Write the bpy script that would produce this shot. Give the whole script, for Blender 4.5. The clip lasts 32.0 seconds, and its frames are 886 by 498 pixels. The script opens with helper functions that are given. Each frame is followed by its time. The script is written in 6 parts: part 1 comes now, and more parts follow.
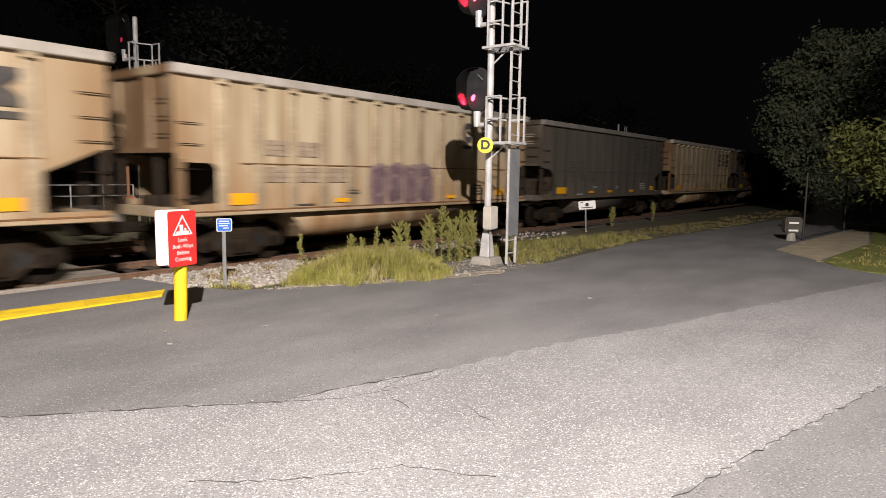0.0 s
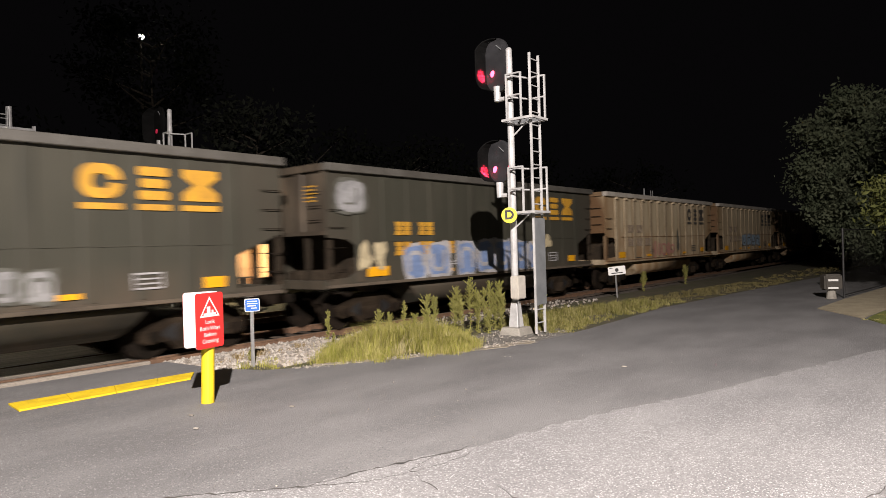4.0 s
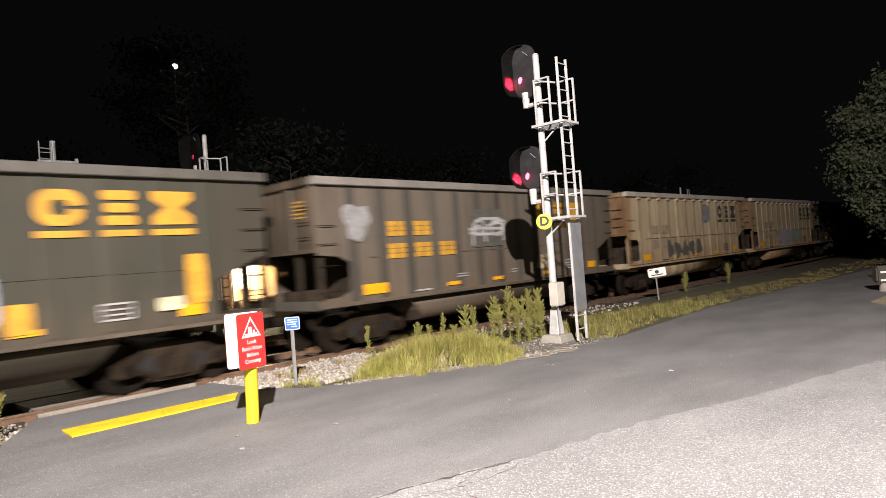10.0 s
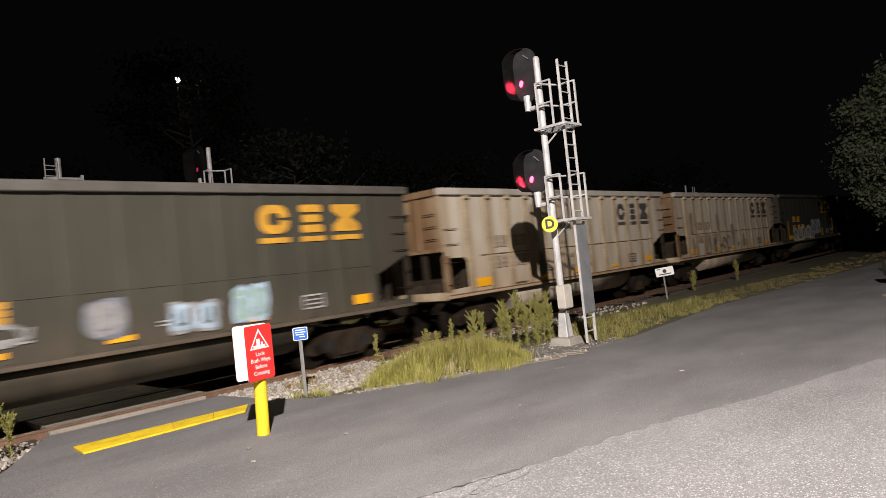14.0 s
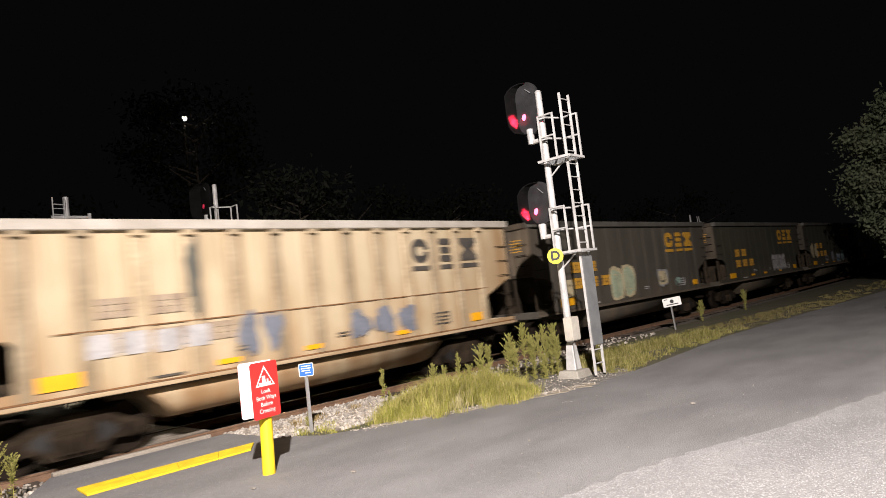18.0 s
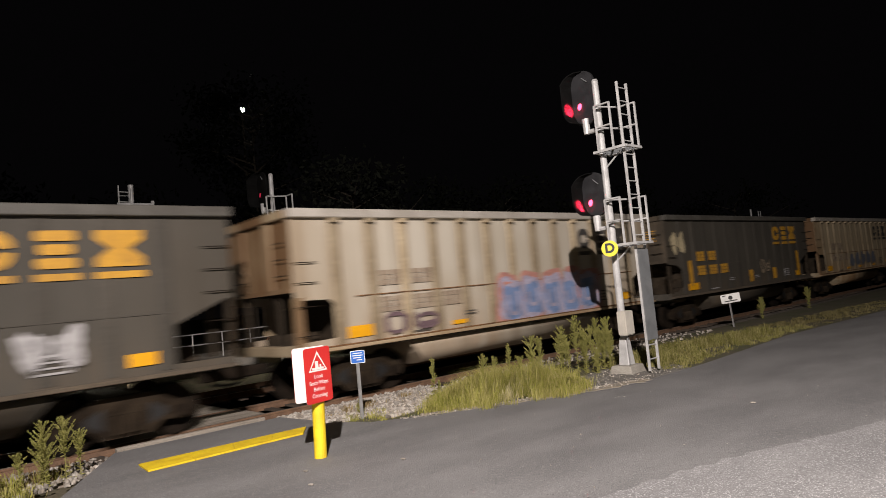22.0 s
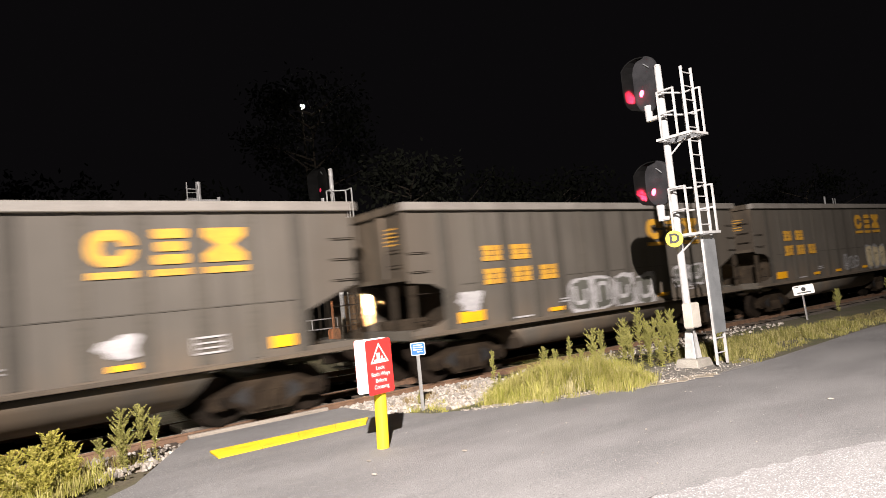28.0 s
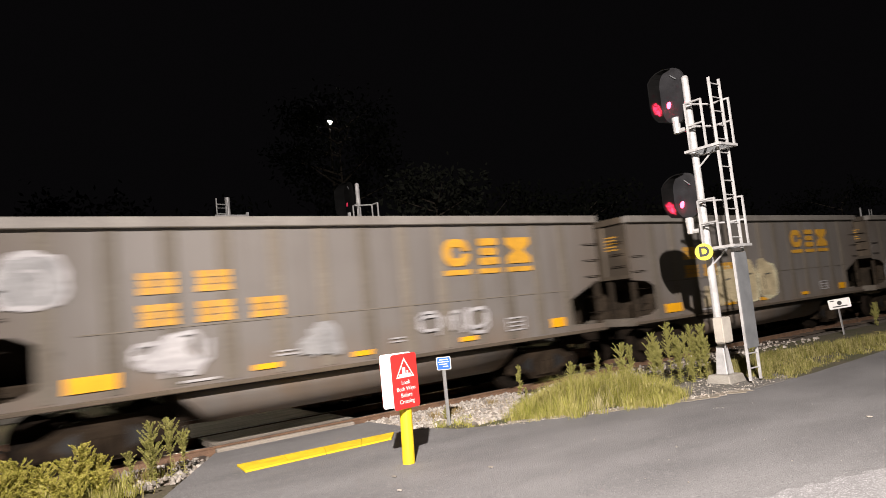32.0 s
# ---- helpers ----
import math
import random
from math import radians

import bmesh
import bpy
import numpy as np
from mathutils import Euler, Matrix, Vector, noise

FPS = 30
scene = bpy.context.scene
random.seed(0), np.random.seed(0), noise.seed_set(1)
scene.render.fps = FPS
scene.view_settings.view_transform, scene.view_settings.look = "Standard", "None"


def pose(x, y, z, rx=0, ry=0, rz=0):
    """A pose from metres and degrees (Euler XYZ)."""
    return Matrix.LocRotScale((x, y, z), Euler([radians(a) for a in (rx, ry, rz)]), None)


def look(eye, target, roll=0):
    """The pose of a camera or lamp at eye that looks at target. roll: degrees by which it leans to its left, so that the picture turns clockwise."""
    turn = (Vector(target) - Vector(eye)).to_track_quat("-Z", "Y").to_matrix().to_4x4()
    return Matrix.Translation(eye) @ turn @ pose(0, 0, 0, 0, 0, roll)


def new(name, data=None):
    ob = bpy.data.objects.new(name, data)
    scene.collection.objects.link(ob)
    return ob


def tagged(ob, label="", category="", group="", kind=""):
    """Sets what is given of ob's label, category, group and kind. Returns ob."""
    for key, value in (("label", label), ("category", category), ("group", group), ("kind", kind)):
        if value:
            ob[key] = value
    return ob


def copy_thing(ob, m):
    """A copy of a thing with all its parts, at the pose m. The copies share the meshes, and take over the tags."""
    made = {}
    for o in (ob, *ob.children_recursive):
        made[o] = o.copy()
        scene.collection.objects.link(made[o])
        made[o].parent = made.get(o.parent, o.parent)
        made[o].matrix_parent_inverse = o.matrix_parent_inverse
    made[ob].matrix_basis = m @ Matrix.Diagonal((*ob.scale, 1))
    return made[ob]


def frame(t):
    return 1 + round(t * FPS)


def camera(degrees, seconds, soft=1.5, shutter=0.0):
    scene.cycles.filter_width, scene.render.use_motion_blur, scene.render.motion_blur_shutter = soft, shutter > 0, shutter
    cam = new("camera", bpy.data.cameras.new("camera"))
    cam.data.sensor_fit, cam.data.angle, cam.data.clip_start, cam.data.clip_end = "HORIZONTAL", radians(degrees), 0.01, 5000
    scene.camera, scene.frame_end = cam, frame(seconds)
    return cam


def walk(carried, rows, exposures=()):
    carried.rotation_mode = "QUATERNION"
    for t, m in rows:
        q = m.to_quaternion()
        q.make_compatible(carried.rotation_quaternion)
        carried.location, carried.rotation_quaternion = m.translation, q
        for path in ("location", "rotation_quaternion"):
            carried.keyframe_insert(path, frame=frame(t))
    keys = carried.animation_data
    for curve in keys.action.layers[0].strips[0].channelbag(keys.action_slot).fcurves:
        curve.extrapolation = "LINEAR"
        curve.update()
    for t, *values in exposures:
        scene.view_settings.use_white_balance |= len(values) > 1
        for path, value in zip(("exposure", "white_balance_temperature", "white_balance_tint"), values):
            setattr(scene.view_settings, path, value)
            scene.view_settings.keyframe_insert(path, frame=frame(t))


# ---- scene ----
cam = camera(68.5, 32.0, soft=0.85, shutter=0.6)
PATH = [
    (0.0, pose(-0.165, -0.075, 2.139, 83.39, -0.81, -52.81)),
    (0.5, pose(-0.137, -0.072, 2.133, 83.88, -0.33, -51.80)),
    (1.0, pose(-0.120, -0.079, 2.125, 85.02, -0.52, -51.25)),
    (1.5, pose(-0.098, -0.073, 2.128, 85.68, -0.71, -51.48)),
    (2.0, pose(-0.093, -0.084, 2.129, 87.75, 0.08, -51.70)),
    (2.5, pose(-0.075, -0.100, 2.119, 88.65, 0.75, -50.64)),
    (3.0, pose(-0.060, -0.090, 2.128, 89.48, 1.44, -50.08)),
    (3.5, pose(-0.061, -0.085, 2.139, 89.70, 1.62, -50.32)),
    (5.5, pose(-0.066, -0.105, 2.135, 89.92, 1.70, -49.99)),
    (6.0, pose(-0.076, -0.104, 2.137, 90.11, 1.87, -49.85)),
    (6.5, pose(-0.067, -0.110, 2.140, 90.13, 2.62, -49.72)),
    (7.0, pose(-0.060, -0.114, 2.137, 90.30, 4.08, -48.85)),
    (7.5, pose(-0.047, -0.091, 2.143, 90.49, 4.70, -47.79)),
    (8.0, pose(-0.040, -0.063, 2.147, 90.60, 4.89, -47.41)),
    (8.5, pose(-0.029, -0.053, 2.157, 90.60, 5.25, -47.40)),
    (9.0, pose(-0.024, -0.043, 2.159, 90.60, 5.38, -47.49)),
    (9.5, pose(-0.025, -0.054, 2.145, 90.53, 5.27, -47.33)),
    (10.0, pose(-0.023, -0.035, 2.142, 90.81, 4.35, -47.21)),
    (10.5, pose(-0.009, -0.021, 2.156, 90.92, 4.29, -47.32)),
    (11.0, pose(-0.007, -0.029, 2.159, 91.35, 4.87, -47.21)),
    (11.5, pose(-0.007, -0.038, 2.156, 91.63, 5.14, -46.96)),
    (12.0, pose(-0.031, -0.037, 2.152, 91.60, 5.13, -46.44)),
    (12.5, pose(-0.026, -0.013, 2.162, 91.26, 5.09, -46.63)),
    (13.0, pose(-0.022, -0.007, 2.165, 91.00, 5.60, -46.78)),
    (13.5, pose(-0.008, -0.019, 2.156, 90.95, 5.76, -46.69)),
    (14.0, pose(-0.000, -0.025, 2.164, 91.29, 5.98, -46.63)),
    (14.5, pose(-0.008, -0.023, 2.164, 91.09, 5.53, -46.70)),
    (16.5, pose(0.023, -0.019, 2.162, 92.53, 6.59, -46.02)),
    (17.0, pose(0.020, -0.005, 2.174, 93.11, 6.70, -46.07)),
    (17.5, pose(0.013, 0.002, 2.183, 93.52, 6.58, -46.20)),
    (18.0, pose(0.008, -0.010, 2.182, 94.21, 6.72, -46.14)),
    (18.5, pose(0.012, -0.010, 2.177, 94.57, 6.48, -45.51)),
    (19.0, pose(-0.002, -0.018, 2.173, 94.44, 6.13, -45.02)),
    (19.5, pose(-0.017, -0.006, 2.170, 94.25, 5.56, -44.97)),
    (20.0, pose(-0.015, 0.010, 2.173, 94.05, 5.08, -44.97)),
    (20.5, pose(-0.005, 0.015, 2.168, 93.86, 5.45, -44.84)),
    (21.0, pose(0.018, 0.012, 2.160, 93.90, 6.03, -44.33)),
    (21.5, pose(0.024, 0.034, 2.148, 94.01, 5.82, -42.99)),
    (22.0, pose(0.021, 0.054, 2.153, 93.97, 5.56, -41.76)),
    (22.5, pose(0.008, 0.062, 2.158, 93.87, 5.30, -41.22)),
    (23.0, pose(-0.016, 0.064, 2.165, 93.67, 5.41, -41.36)),
    (23.5, pose(-0.006, 0.069, 2.161, 93.54, 5.35, -41.20)),
    (24.0, pose(0.010, 0.082, 2.153, 93.36, 5.26, -40.87)),
    (24.5, pose(0.035, 0.091, 2.148, 93.41, 5.38, -40.24)),
    (25.0, pose(0.040, 0.096, 2.153, 93.65, 5.59, -39.56)),
    (25.5, pose(0.035, 0.108, 2.147, 93.76, 5.24, -39.09)),
    (27.5, pose(0.027, 0.105, 2.145, 93.95, 6.12, -37.23)),
    (28.0, pose(0.018, 0.106, 2.149, 93.82, 5.72, -36.68)),
    (28.5, pose(-0.005, 0.103, 2.148, 93.76, 5.89, -36.53)),
    (29.0, pose(0.019, 0.109, 2.155, 94.05, 6.02, -36.20)),
    (29.5, pose(0.030, 0.107, 2.146, 94.68, 5.98, -35.73)),
    (30.0, pose(0.019, 0.112, 2.148, 94.68, 5.84, -35.45)),
    (30.5, pose(0.021, 0.119, 2.152, 94.65, 5.81, -35.17)),
    (31.0, pose(0.013, 0.107, 2.154, 94.61, 6.00, -35.02)),
    (31.5, pose(0.036, 0.111, 2.153, 94.88, 5.99, -34.70)),
    (32.0, pose(0.045, 0.107, 2.157, 95.25, 5.73, -34.32)),
]
walk(cam, PATH, [(0.0, -0.12), (2.0, -0.06), (3.0, -0.08), (6.0, 0.36), (7.0, 0.22), (8.0, 0.0), (9.0, 0.0), (10.0, 0.36), (11.0, 0.5), (12.0, 0.17), (13.0, -0.04), (14.0, -0.15), (15.0, 0.1), (17.0, 0.54), (18.0, 0.27), (19.0, 0.2), (20.0, 0.2), (21.0, 0.36), (21.6, 0.3), (22.0, -0.5), (22.5, -0.02), (23.0, 0.62), (24.0, 0.70), (25.0, 0.6), (28.0, 0.66), (29.0, 0.68), (30.0, 0.34), (31.0, 0.29), (32.0, 0.22)])

# ---- light: one tall car-park lamp behind the viewer, a night sky ----
world = bpy.data.worlds.new("night")
scene.world = world
world.use_nodes = True
world.node_tree.nodes["Background"].inputs["Color"].default_value = (0.0135, 0.012, 0.0135, 1)
world.node_tree.nodes["Background"].inputs["Strength"].default_value = 0.145
scene.view_settings.exposure = 0.0


def lamp(name, place, watts, size, colour):
    data = bpy.data.lights.new(name, "POINT")
    data.energy, data.shadow_soft_size, data.color = watts, size, colour
    ob = new(name, data)
    ob.location = place
    return ob


head = bpy.data.lights.new("car_park_light", "SPOT")
head.energy, head.shadow_soft_size, head.color, head.spot_size, head.spot_blend = 41800, 0.16, (1.0, 0.895, 0.835), radians(108), 1.0
car_park_light = new("car_park_light", head)
car_park_light.matrix_basis = look((-3.7, -4.4, 10.9), (11.4, 6.1, 0.0))


# ---- materials ----
def nodes_of(name):
    m = bpy.data.materials.new(name)
    m.use_nodes = True
    return m, m.node_tree.nodes, m.node_tree.links, m.node_tree.nodes["Principled BSDF"]


def paint(name, base, other, rough=0.6, metal=0.0, scale=3.0, fine=40.0, low=0.4, high=0.65, bump=0.1, stretch=(1, 1, 1), vary=0.0, speck=0.25):
    """Two colours mixed by a broad noise, broken up by a fine one, with fine relief."""
    m, n, l, b = nodes_of(name)
    tc = n.new("ShaderNodeTexCoord")
    mp = n.new("ShaderNodeMapping")
    mp.inputs["Scale"].default_value = stretch
    l.new(tc.outputs["Object"], mp.inputs["Vector"])
    broad = n.new("ShaderNodeTexNoise")
    broad.inputs["Scale"].default_value, broad.inputs["Detail"].default_value = scale, 6
    grain = n.new("ShaderNodeTexNoise")
    grain.inputs["Scale"].default_value, grain.inputs["Detail"].default_value = fine, 4
    l.new(mp.outputs["Vector"], broad.inputs["Vector"])
    l.new(tc.outputs["Object"], grain.inputs["Vector"])
    ramp = n.new("ShaderNodeMapRange")
    ramp.inputs["From Min"].default_value, ramp.inputs["From Max"].default_value = low, high
    l.new(broad.outputs["Fac"], ramp.inputs["Value"])
    mix = n.new("ShaderNodeMix")
    mix.data_type = "RGBA"
    mix.inputs[6].default_value, mix.inputs[7].default_value = (*base, 1), (*other, 1)
    l.new(ramp.outputs["Result"], mix.inputs[0])
    hsv = n.new("ShaderNodeHueSaturation")
    val = n.new("ShaderNodeMapRange")
    val.inputs["To Min"].default_value, val.inputs["To Max"].default_value = 1 - speck, 1 + speck
    val.inputs["From Min"].default_value, val.inputs["From Max"].default_value = 0.3, 0.7
    l.new(grain.outputs["Fac"], val.inputs["Value"])
    last = val.outputs["Result"]
    if vary:
        info = n.new("ShaderNodeObjectInfo")
        rnd = n.new("ShaderNodeMapRange")
        rnd.inputs["To Min"].default_value, rnd.inputs["To Max"].default_value = 1 - vary, 1 + vary
        l.new(info.outputs["Random"], rnd.inputs["Value"])
        mul = n.new("ShaderNodeMath")
        mul.operation = "MULTIPLY"
        l.new(last, mul.inputs[0])
        l.new(rnd.outputs["Result"], mul.inputs[1])
        last = mul.outputs[0]
    l.new(last, hsv.inputs["Value"])
    l.new(mix.outputs[2], hsv.inputs["Color"])
    l.new(hsv.outputs["Color"], b.inputs["Base Color"])
    b.inputs["Roughness"].default_value, b.inputs["Metallic"].default_value = rough, metal
    if bump:
        bp = n.new("ShaderNodeBump")
        bp.inputs["Strength"].default_value, bp.inputs["Distance"].default_value = bump, 0.02
        l.new(grain.outputs["Fac"], bp.inputs["Height"])
        l.new(bp.outputs["Normal"], b.inputs["Normal"])
    return m


def glow(name, colour, strength):
    m, n, l, b = nodes_of(name)
    b.inputs["Base Color"].default_value = (*colour, 1)
    b.inputs["Emission Color"].default_value, b.inputs["Emission Strength"].default_value = (*colour, 1), strength
    return m



def asphalt(name, base, other, fleck, amount, size):
    """Asphalt with its stones showing: broad stains, a fine grain, pale and dark stones."""
    m = paint(name, base, other, 0.92, scale=0.8, fine=55, bump=0.45, speck=0.22, low=0.36, high=0.64, stretch=(0.6, 1.3, 1))
    n, l = m.node_tree.nodes, m.node_tree.links
    b = n["Principled BSDF"]
    under = b.inputs["Base Color"].links[0].from_socket
    tc = next(x for x in n if x.type == "TEX_COORD")
    cells = n.new("ShaderNodeTexVoronoi")
    cells.inputs["Scale"].default_value = size
    l.new(tc.outputs["Object"], cells.inputs["Vector"])
    sep = n.new("ShaderNodeSeparateColor")
    l.new(cells.outputs["Color"], sep.inputs["Color"])
    for channel, colour, share in (("Red", fleck, amount), ("Green", [c * 0.7 for c in base], amount * 0.8)):
        pick = n.new("ShaderNodeMapRange")
        pick.inputs["From Min"].default_value, pick.inputs["From Max"].default_value = 1 - share, 1 - share * 0.6
        l.new(sep.outputs[channel], pick.inputs["Value"])
        mix = n.new("ShaderNodeMix")
        mix.data_type = "RGBA"
        mix.inputs[7].default_value = (*colour, 1)
        l.new(pick.outputs["Result"], mix.inputs[0])
        l.new(under, mix.inputs[6])
        under = mix.outputs[2]
    l.new(under, b.inputs["Base Color"])
    return m


ASPHALT = asphalt("asphalt_dark", (0.136, 0.134, 0.137), (0.187, 0.185, 0.187), (0.27, 0.27, 0.27), 0.075, 85)
ASPHALT_OLD = asphalt("asphalt_old", (0.190, 0.188, 0.192), (0.242, 0.240, 0.243), (0.46, 0.455, 0.465), 0.14, 95)
SAND = paint("sand", (0.34, 0.29, 0.22), (0.22, 0.20, 0.17), 0.95, scale=5, fine=60, bump=0.4, speck=0.3)
CRACK = paint("crack_tar", (0.05, 0.048, 0.045), (0.08, 0.075, 0.07), 0.9, scale=6, bump=0.2)
EARTH = paint("earth", (0.10, 0.085, 0.055), (0.07, 0.075, 0.03), 0.95, scale=1.2, fine=20, bump=0.6)
BALLAST = paint("ballast", (0.20, 0.17, 0.14), (0.11, 0.095, 0.08), 0.95, scale=3, fine=18, bump=1.0, speck=0.5)
GRAVEL = paint("gravel", (0.20, 0.19, 0.175), (0.13, 0.12, 0.105), 0.95, scale=5, fine=40, bump=1.0, speck=0.5)
STONE = paint("ballast_stone", (0.50, 0.465, 0.42), (0.32, 0.275, 0.225), 0.9, scale=7, fine=60, bump=0.3)
stone_nodes = STONE.node_tree.nodes
island = stone_nodes.new("ShaderNodeNewGeometry")
tone = stone_nodes.new("ShaderNodeMapRange")
tone.inputs["To Min"].default_value, tone.inputs["To Max"].default_value = 0.42, 1.15
STONE.node_tree.links.new(island.outputs["Random Per Island"], tone.inputs["Value"])
STONE.node_tree.links.new(tone.outputs["Result"], next(x for x in stone_nodes if x.type == "HUE_SAT").inputs["Value"])
CONCRETE = paint("concrete", (0.36, 0.34, 0.30), (0.27, 0.25, 0.22), 0.9, scale=2, fine=60, bump=0.3)
RAIL_STEEL = paint("rusty_rail", (0.21, 0.125, 0.078), (0.14, 0.085, 0.055), 0.7, 0.2, scale=4, fine=60)
RAIL_TOP = paint("worn_rail_top", (0.45, 0.43, 0.40), (0.30, 0.27, 0.25), 0.35, 0.9, scale=4, fine=60)
BOARD = paint("worn_board", (0.30, 0.265, 0.225), (0.19, 0.165, 0.135), 0.9, scale=4, fine=40, stretch=(0.2, 2, 1), bump=0.3)
TIMBER = paint("tie_timber", (0.075, 0.055, 0.04), (0.045, 0.035, 0.028), 0.9, scale=5, fine=50, stretch=(1, 0.2, 1), vary=0.3)
YELLOW = paint("yellow_paint", (0.85, 0.62, 0.02), (0.70, 0.48, 0.02), 0.6, scale=4, fine=70, speck=0.15)
RED = paint("red_sign", (0.62, 0.035, 0.03), (0.56, 0.03, 0.03), 0.4, scale=2, bump=0.0, speck=0.04)
WHITE = paint("white_sign", (0.82, 0.82, 0.80), (0.74, 0.74, 0.72), 0.4, scale=3, bump=0.0, speck=0.05)
BLUE = paint("blue_sign", (0.02, 0.14, 0.55), (0.02, 0.12, 0.5), 0.4, scale=3, bump=0.0, speck=0.05)
SIGN_YELLOW = paint("sign_yellow", (0.85, 0.72, 0.01), (0.8, 0.66, 0.01), 0.4, scale=3, bump=0.0, speck=0.04)
BLACK = paint("black_paint", (0.012, 0.012, 0.013), (0.02, 0.02, 0.02), 0.6, scale=3, bump=0.0)
# a deeper black than HOOD, for the hoods and the far signal's head
MATT_BLACK = paint("matt_black", (0.005, 0.005, 0.005), (0.008, 0.008, 0.008), 0.9, scale=3, bump=0.0)
HOOD = paint("hood_black", (0.020, 0.020, 0.022), (0.032, 0.032, 0.035), 0.45, scale=3, bump=0.05)
ALU = paint("painted_aluminium", (0.56, 0.56, 0.56), (0.42, 0.42, 0.42), 0.45, 0.1, scale=4, fine=60, speck=0.1)
GALV = paint("galvanised_steel", (0.42, 0.42, 0.42), (0.33, 0.33, 0.33), 0.5, 0.4, scale=6, fine=60, speck=0.12)
PANEL = paint("grey_panel", (0.22, 0.23, 0.24), (0.18, 0.19, 0.2), 0.55, 0.2, scale=4, fine=60, speck=0.1)
BOX_PAINT = paint("box_paint", (0.55, 0.52, 0.46), (0.48, 0.45, 0.4), 0.5, 0.0, scale=4, fine=60, speck=0.1)
SIGNAL_RED = glow("signal_red", (1.0, 0.07, 0.15), 7.0)
SIGNAL_DIM = glow("signal_dim", (0.5, 0.02, 0.06), 0.35)
POSTER = glow("lit_poster", (1.0, 0.90, 0.76), 1.15)
SHELTER = paint("shelter_wall", (0.50, 0.31, 0.16), (0.43, 0.26, 0.13), 0.7, scale=3, bump=0.05, speck=0.1)
ORANGE = paint("orange_paint", (0.62, 0.28, 0.13), (0.55, 0.24, 0.12), 0.6, scale=3, bump=0.0)
LAMP_WHITE = glow("lamp_white", (1.0, 0.95, 0.85), 25.0)

RIB_FIRST, RIB_STEP, RIBS = -5.75, 0.942, 13   # side posts of a car along its length


def car_paint(name, base, faded, dirt, low_dirt, streak=0.6, ribs=0.0, low_from=2.7, low_to=1.2):
    """Freight-car paint: faded panels, vertical runs of dirt, rust that bleeds from the side posts, a dirtier band towards the sill, each car a little different."""
    m, n, l, b = nodes_of(name)
    tc = n.new("ShaderNodeTexCoord")
    info = n.new("ShaderNodeObjectInfo")
    shift = n.new("ShaderNodeVectorMath")
    shift.operation = "MULTIPLY_ADD"
    shift.inputs[1].default_value = (90, 90, 0)
    l.new(info.outputs["Random"], shift.inputs[0])
    l.new(tc.outputs["Object"], shift.inputs[2])

    def tex(scale, stretch, detail=5):
        mp = n.new("ShaderNodeMapping")
        mp.inputs["Scale"].default_value = stretch
        l.new(shift.outputs[0], mp.inputs["Vector"])
        t = n.new("ShaderNodeTexNoise")
        t.inputs["Scale"].default_value, t.inputs["Detail"].default_value = scale, detail
        l.new(mp.outputs["Vector"], t.inputs["Vector"])
        return t.outputs["Fac"]

    def ramp(v, lo, hi, top=1.0):
        r = n.new("ShaderNodeMapRange")
        r.inputs["From Min"].default_value, r.inputs["From Max"].default_value, r.inputs["To Max"].default_value = lo, hi, top
        l.new(v, r.inputs["Value"])
        return r.outputs["Result"]

    def mix(fac, a, colour):
        x = n.new("ShaderNodeMix")
        x.data_type = "RGBA"
        l.new(fac, x.inputs[0])
        if isinstance(a, tuple):
            x.inputs[6].default_value = (*a, 1)
        else:
            l.new(a, x.inputs[6])
        x.inputs[7].default_value = (*colour, 1)
        return x.outputs[2]

    col = mix(ramp(tex(0.5, (1, 1, 1)), 0.4, 0.65), base, faded)
    col = mix(ramp(tex(1.6, (2.2, 2.2, 0.12)), 0.52, 0.72, streak), col, dirt)
    col = mix(ramp(tex(5.0, (1.5, 1.5, 0.08)), 0.60, 0.75, streak * 0.7), col, dirt)
    sep = n.new("ShaderNodeSeparateXYZ")
    l.new(tc.outputs["Object"], sep.inputs["Vector"])
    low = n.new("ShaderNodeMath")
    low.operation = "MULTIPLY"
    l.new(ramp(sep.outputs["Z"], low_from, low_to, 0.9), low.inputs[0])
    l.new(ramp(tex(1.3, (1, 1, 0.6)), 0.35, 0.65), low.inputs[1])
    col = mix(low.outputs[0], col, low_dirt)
    if ribs:
        away = n.new("ShaderNodeMath")
        away.operation = "PINGPONG"
        start = n.new("ShaderNodeMath")
        start.operation = "SUBTRACT"
        l.new(sep.outputs["X"], start.inputs[0])
        start.inputs[1].default_value = RIB_FIRST - 10 * RIB_STEP
        l.new(start.outputs[0], away.inputs[0])
        away.inputs[1].default_value = RIB_STEP / 2
        bleed = n.new("ShaderNodeMath")
        bleed.operation = "MULTIPLY"
        l.new(ramp(away.outputs[0], 0.31, 0.12, ribs), bleed.inputs[0])
        l.new(ramp(tex(0.9, (1.6, 1.6, 0.35)), 0.26, 0.60), bleed.inputs[1])
        col = mix(bleed.outputs[0], col, tuple(0.55 * a + 0.45 * b for a, b in zip(dirt, low_dirt)))
    across = n.new("ShaderNodeMath")
    across.operation = "ABSOLUTE"
    l.new(sep.outputs["X"], across.inputs[0])
    rusty = n.new("ShaderNodeMath")
    rusty.operation = "MULTIPLY"
    l.new(ramp(across.outputs[0], 4.6, 6.6, min(1.0, streak * 1.2)), rusty.inputs[0])
    l.new(ramp(tex(0.9, (1.2, 1.2, 0.5)), 0.28, 0.54), rusty.inputs[1])
